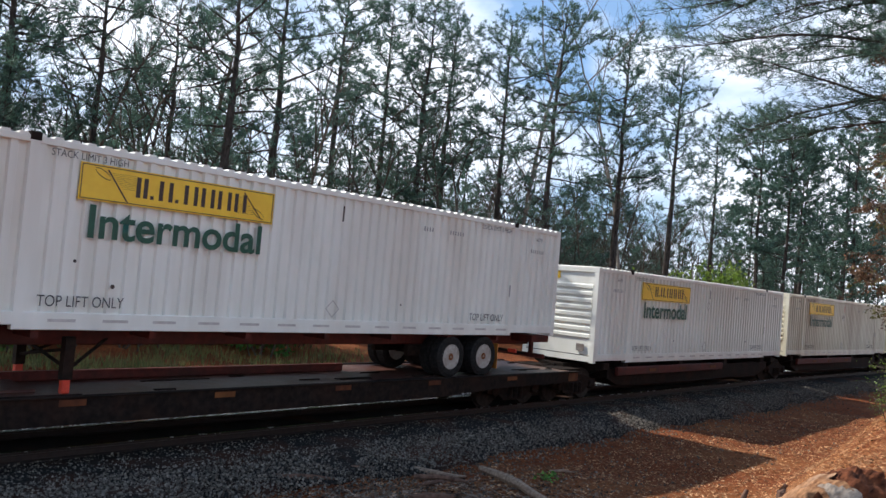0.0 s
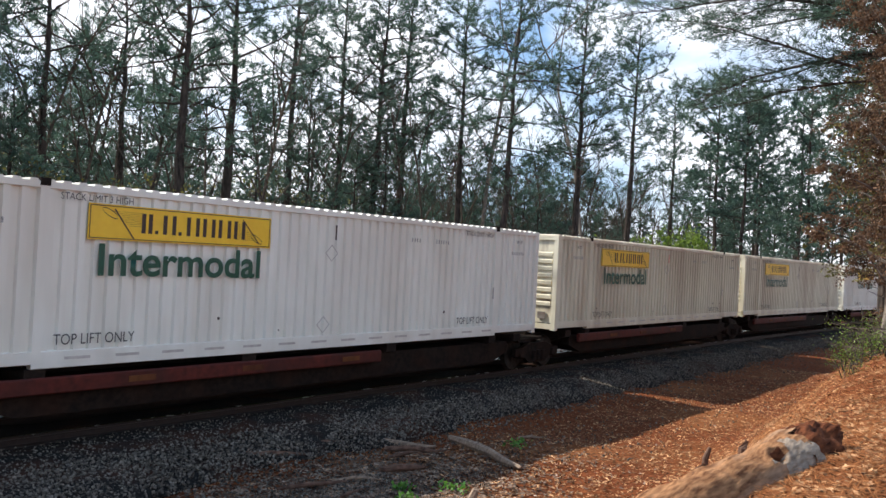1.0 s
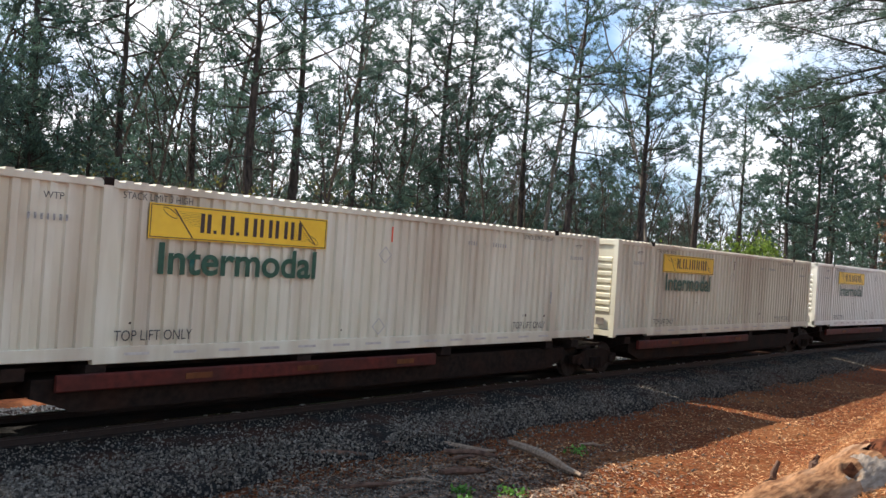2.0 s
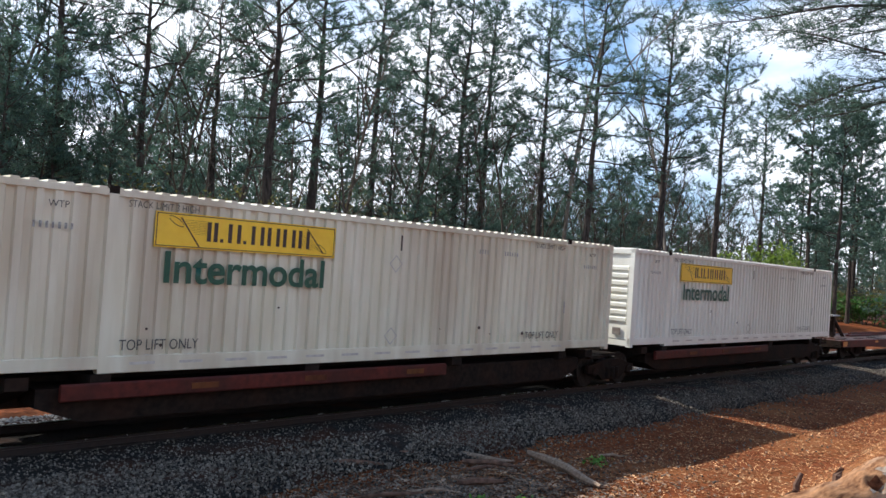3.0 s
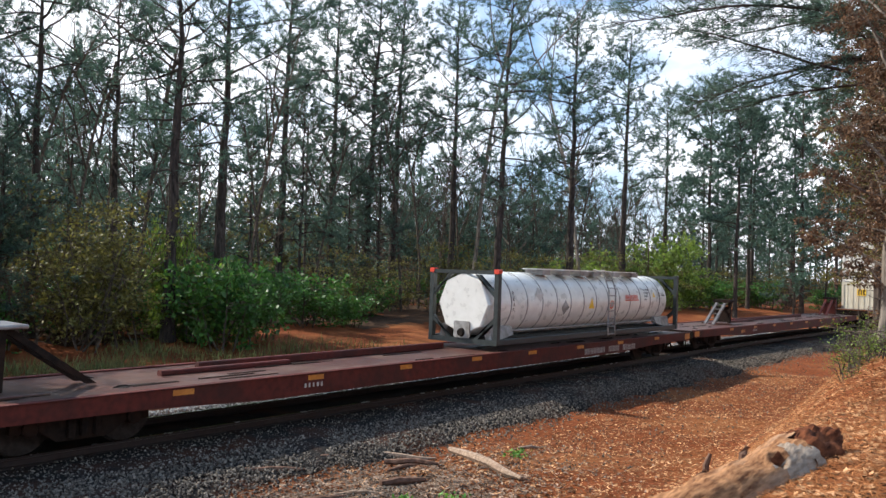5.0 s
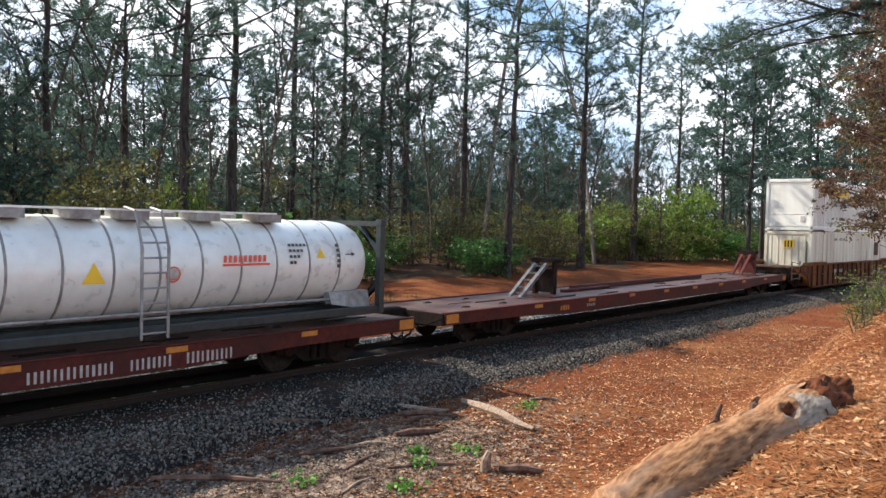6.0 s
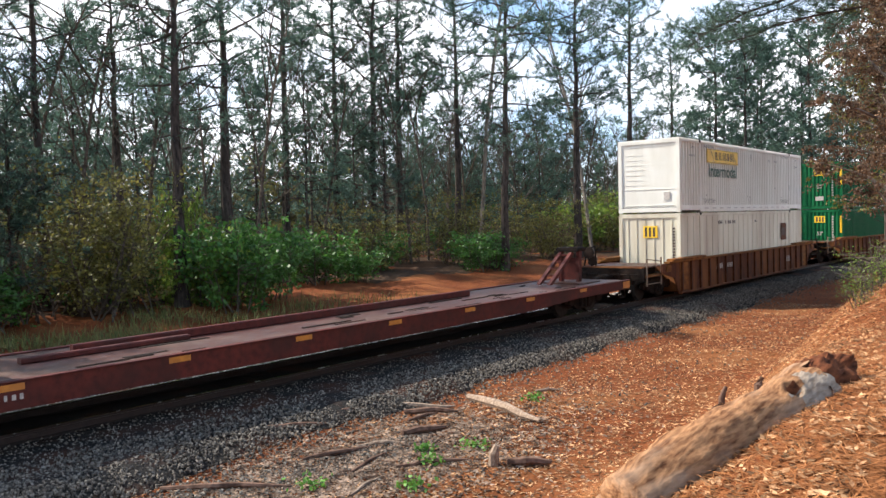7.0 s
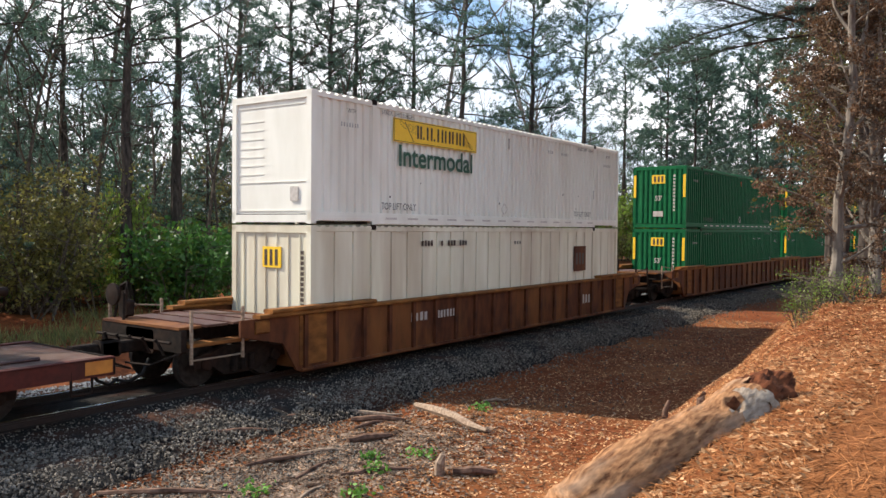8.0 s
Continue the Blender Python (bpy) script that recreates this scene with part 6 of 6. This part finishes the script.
def log():
    """A fallen trunk lying along the bank: worn top, a knot hole, a rotten broken end."""
    rng = random.Random(9)
    t = thing("fallen_log", "weathered fallen log with a knot hole on the bank", "log")
    a, b = Vector((4.40, 2.24, 1.33)), Vector((7.20, 1.90, 1.54))
    n, rings = 48, 120
    s = Shape()
    axis = (b - a).normalized()
    u = axis.cross(Vector((0, 0, 1))).normalized()
    w = u.cross(axis)
    for i in range(rings + 1):
        f = i / rings
        c = a.lerp(b, f) + w * 0.03 * math.sin(f * 5)
        for k in range(n):
            t2 = 2 * math.pi * k / n
            r = 0.20 + 0.095 * f + 0.015 * math.sin(f * 7) + 0.035 * noise.noise((f * 9, math.cos(t2) * 1.2, math.sin(t2) * 1.2)) + 0.010 * noise.noise((f * 5, k * 0.55, 3.0)) + 0.012 * noise.noise((f * 40, math.cos(t2) * 3, math.sin(t2) * 3))
            # the knot hole, sunk into the side that faces the eye
            dx, dk = (f - 0.81) * (b - a).length * 0.55, (((t2 + 1.5) % (2 * math.pi)) - 1.5 - 1.1) * 0.23
            q = math.hypot(dx, dk)
            r -= 0.17 * math.exp(-(q / 0.042) ** 4)
            r += 0.018 * math.exp(-((q - 0.065) / 0.025) ** 2)
            end = (0.10 * noise.noise((k * 1.7, 2.0, 0.0)) + (0.16 if 12 < k < 22 else 0.0)) if i == rings else 0.0
            s.v.append(tuple(c + (u * math.cos(t2) + w * math.sin(t2)) * r + axis * end))
    s.f = [(i * n + k, i * n + (k + 1) % n, (i + 1) * n + (k + 1) % n, (i + 1) * n + k) for i in range(rings) for k in range(n)]
    s.f += [tuple(reversed(range(n)))]
    for _ in range(2):
        f, t2 = rng.uniform(0.05, 0.7), rng.uniform(0.8, 2.4)
        c, r = a.lerp(b, f) + w * 0.03 * math.sin(f * 5), 0.20 + 0.07 * f
        ln, wd = rng.uniform(0.10, 0.34), rng.uniform(0.12, 0.35)
        flake = [c + axis * ln * ca + (u * math.cos(t2 + wd * sa) + w * math.sin(t2 + wd * sa)) * (r + 0.004 + 0.004 * sa) for ca, sa in ((-1, -0.3), (-0.4, -1), (0.7, -0.8), (1, 0.1), (0.4, 0.9), (-0.6, 0.7))]
        back = [p - (u * math.cos(t2) + w * math.sin(t2)) * 0.03 for p in flake]
        part("bark_flake", Shape().prism(back, flake), rng.choice((LOGWOOD, LOGWOOD, LOGWOOD, BARKCHIP)), t)
    trunk = part("trunk", s, LOGWOOD, t, "bleached and weathered wood", True)
    trunk.data.materials.append(BLEACHED)
    trunk.data.materials.append(LOGROT)
    for p in trunk.data.polygons:
        i, k = divmod(p.index, n)
        f, t2 = i / rings, 2 * math.pi * k / n
        if t2 > 4.5:
            t2 -= 2 * math.pi
        q = math.hypot((f - 0.81) * (b - a).length * 0.55, (t2 - 1.1) * 0.23)
        worn = noise.noise((f * 9, t2 * 1.2, 4.0)) + 0.5 * noise.noise((f * 26, t2 * 3, 1.0))
        if i >= rings:
            continue
        if q < 0.042 or t2 < -0.12 + 0.3 * worn:
            p.material_index = 2
        elif f > 0.78 + 0.14 * worn and t2 < 1.15 + 0.8 * worn:
            p.material_index = 1
    core, turns, m = Shape(), 34, 44
    for i in range(turns + 1):
        f = i / turns
        c = b + axis * (-0.16 + 1.0 * f) + Vector((0, 0, 0.10 * f))
        for k in range(m):
            t2 = 2 * math.pi * k / m
            r = (0.25 - 0.13 * f ** 1.5) * (1 + 0.45 * noise.noise((f * 4, math.cos(t2) * 1.5, math.sin(t2) * 1.5 + 8)) + 0.28 * noise.noise((f * 7, math.cos(t2) * 5, math.sin(t2) * 5)))
            core.v.append(tuple(c + (u * math.cos(t2) + w * math.sin(t2)) * r))
    core.f = [(i * m + k, i * m + (k + 1) % m, (i + 1) * m + (k + 1) % m, (i + 1) * m + k) for i in range(turns) for k in range(m)] + [tuple(turns * m + k for k in range(m))]
    for k in range(26):
        t2, rr = rng.uniform(0, 6.28), rng.uniform(0.10, 0.22)
        p = b + (u * math.cos(t2) + w * math.sin(t2)) * rr - axis * 0.12
        core.tube([p, p + axis * rng.uniform(0.12, 0.25), p + axis * rng.uniform(0.25, 0.55) + Vector((0, 0, rng.uniform(-0.12, 0.05)))], [rng.uniform(0.02, 0.045), rng.uniform(0.02, 0.04), 0.008], 5)
    part("rotten_core", core, LOGROT, t, "red rotten splintered end", True)
    slab = Shape().tube([b - axis * 1.3 - w * 0.15 + u * 0.24, b - axis * 0.3 - w * 0.13 + u * 0.27, b + axis * 0.35 - w * 0.05 + u * 0.22], [0.05, 0.075, 0.02], 9)
    slab.tube([a + axis * 0.3 - w * 0.13 + u * 0.19, a.lerp(b, 0.45) - w * 0.14 + u * 0.22, b - axis * 1.1 - w * 0.14 + u * 0.24], [0.03, 0.05, 0.05], 7)
    part("bark_slab", slab, LOGROT, t, "dark loose bark under the log")
    for dx, dy, hh in ((-0.25, 0.05, 0.42), (0.3, 0.02, 0.2)):
        q = b + axis * dx + w * 0.12
        part("splinter", Shape().tube([q, q + axis * hh + w * 0.16], [0.035, 0.006], 5), LOGROT, t)


def stick(a, b, r, material, label, seed):
    rng = random.Random(seed)
    pts = []
    for i in range(6):
        x, y = a[0] + (b[0] - a[0]) * i / 5 + rng.uniform(-0.03, 0.03), a[1] + (b[1] - a[1]) * i / 5 + rng.uniform(-0.03, 0.03)
        pts.append((x, y, lift(x, y) + r * 0.7 + (0.02 if i in (2, 3) else 0)))
    pts_r = [r * 0.7, r, r * 1.05, r * 0.95, r * 0.85, r * 0.35]
    tagged(part("stick", Shape().tube(pts, pts_r, 7), material), label, "stick", "sticks on the near ground")


stones()
litter()
grass_strip()
log()
stick((12.6, 9.75), (11.75, 7.55), 0.085, DRIFT, "pale bleached broken branch lying on red clay", 1)
for i, (a, b, r, m) in enumerate((((11.2, 10.6), (11.9, 9.6), 0.05, DRIFT), ((11.0, 10.1), (11.6, 9.3), 0.06, BARKCHIP), ((9.7, 8.95), (10.5, 8.7), 0.07, BARKCHIP), ((8.4, 10.9), (9.5, 10.4), 0.045, BARKCHIP), ((9.6, 10.8), (10.6, 10.7), 0.04, BARKCHIP), ((5.9, 10.0), (7.0, 8.6), 0.045, BARKCHIP), ((7.9, 9.4), (9.0, 9.0), 0.04, BARKCHIP), ((8.4, 7.9), (9.3, 7.2), 0.035, BARKCHIP), ((8.9, 9.2), (9.4, 8.7), 0.03, DRIFT), ((9.4, 6.6), (9.9, 6.15), 0.07, BARKCHIP), ((8.0, 8.4), (8.9, 8.6), 0.03, BARKCHIP), ((10.6, 9.6), (11.3, 9.5), 0.035, BARKCHIP), ((13.8, 9.0), (14.3, 8.7), 0.03, DRIFT), ((7.2, 7.6), (8.1, 7.9), 0.025, DRIFT))):
    stick(a, b, r, m, "dark broken stick lying on the clay" if m is BARKCHIP else "pale broken stick lying on the clay", i + 3)
# upright stubs of cut saplings
for x, y, h, r, m in ((9.25, 6.75, 0.30, 0.075, DRIFT), (8.3, 3.05, 0.30, 0.035, BARKCHIP), (8.55, 2.75, 0.20, 0.045, BARKCHIP), (7.9, 2.95, 0.12, 0.05, BARKCHIP)):
    z = lift(x, y)
    tagged(part("stump", Shape().tube([(x, y, z - 0.15), (x + 0.02, y, z + h * 0.6), (x + 0.06, y - 0.03, z + h)], [r * 1.1, r, r * 0.6], 8), m), "short broken sapling stump standing upright", "stump", "stumps on the near ground")
for i, (x, y, g) in enumerate(((9.9, 7.6, 0.20), (7.2, 8.35, 0.19), (8.8, 7.6, 0.14), (7.9, 7.1, 0.18), (13.2, 8.6, 0.16), (9.3, 8.1, 0.10))):
    s, rg = Shape(), random.Random(i + 90)
    for _ in range(70):
        p = Vector((x + rg.gauss(0, g * 0.7), y + rg.gauss(0, g * 0.7), lift(x, y) + 0.02 + abs(rg.gauss(0, 0.04))))
        leaf(s, p, rg, 0.075, -0.4)
    tagged(part("weed", s, WEED), "low tuft of bright green weeds", "weed", "weeds on the near ground", "stuff")


# ---- what moves ----
def motions():
    for ob, s in RIDERS:
        rows = []
        for i in range(17):
            t = i * 0.5
            x = s - SPEED * t
            off, head = bend(x)
            rows.append((t, pose(x, TRACK_Y + off, 0, 0, 0, math.degrees(head))))
        walk(ob, rows)
    turn = math.degrees(SPEED / 0.46)
    for wheel, x in SPINNERS:
        walk(wheel, [(i / 30, pose(x, 0, 0.46, 0, -turn * i / 30, 0)) for i in range(241)])


motions()
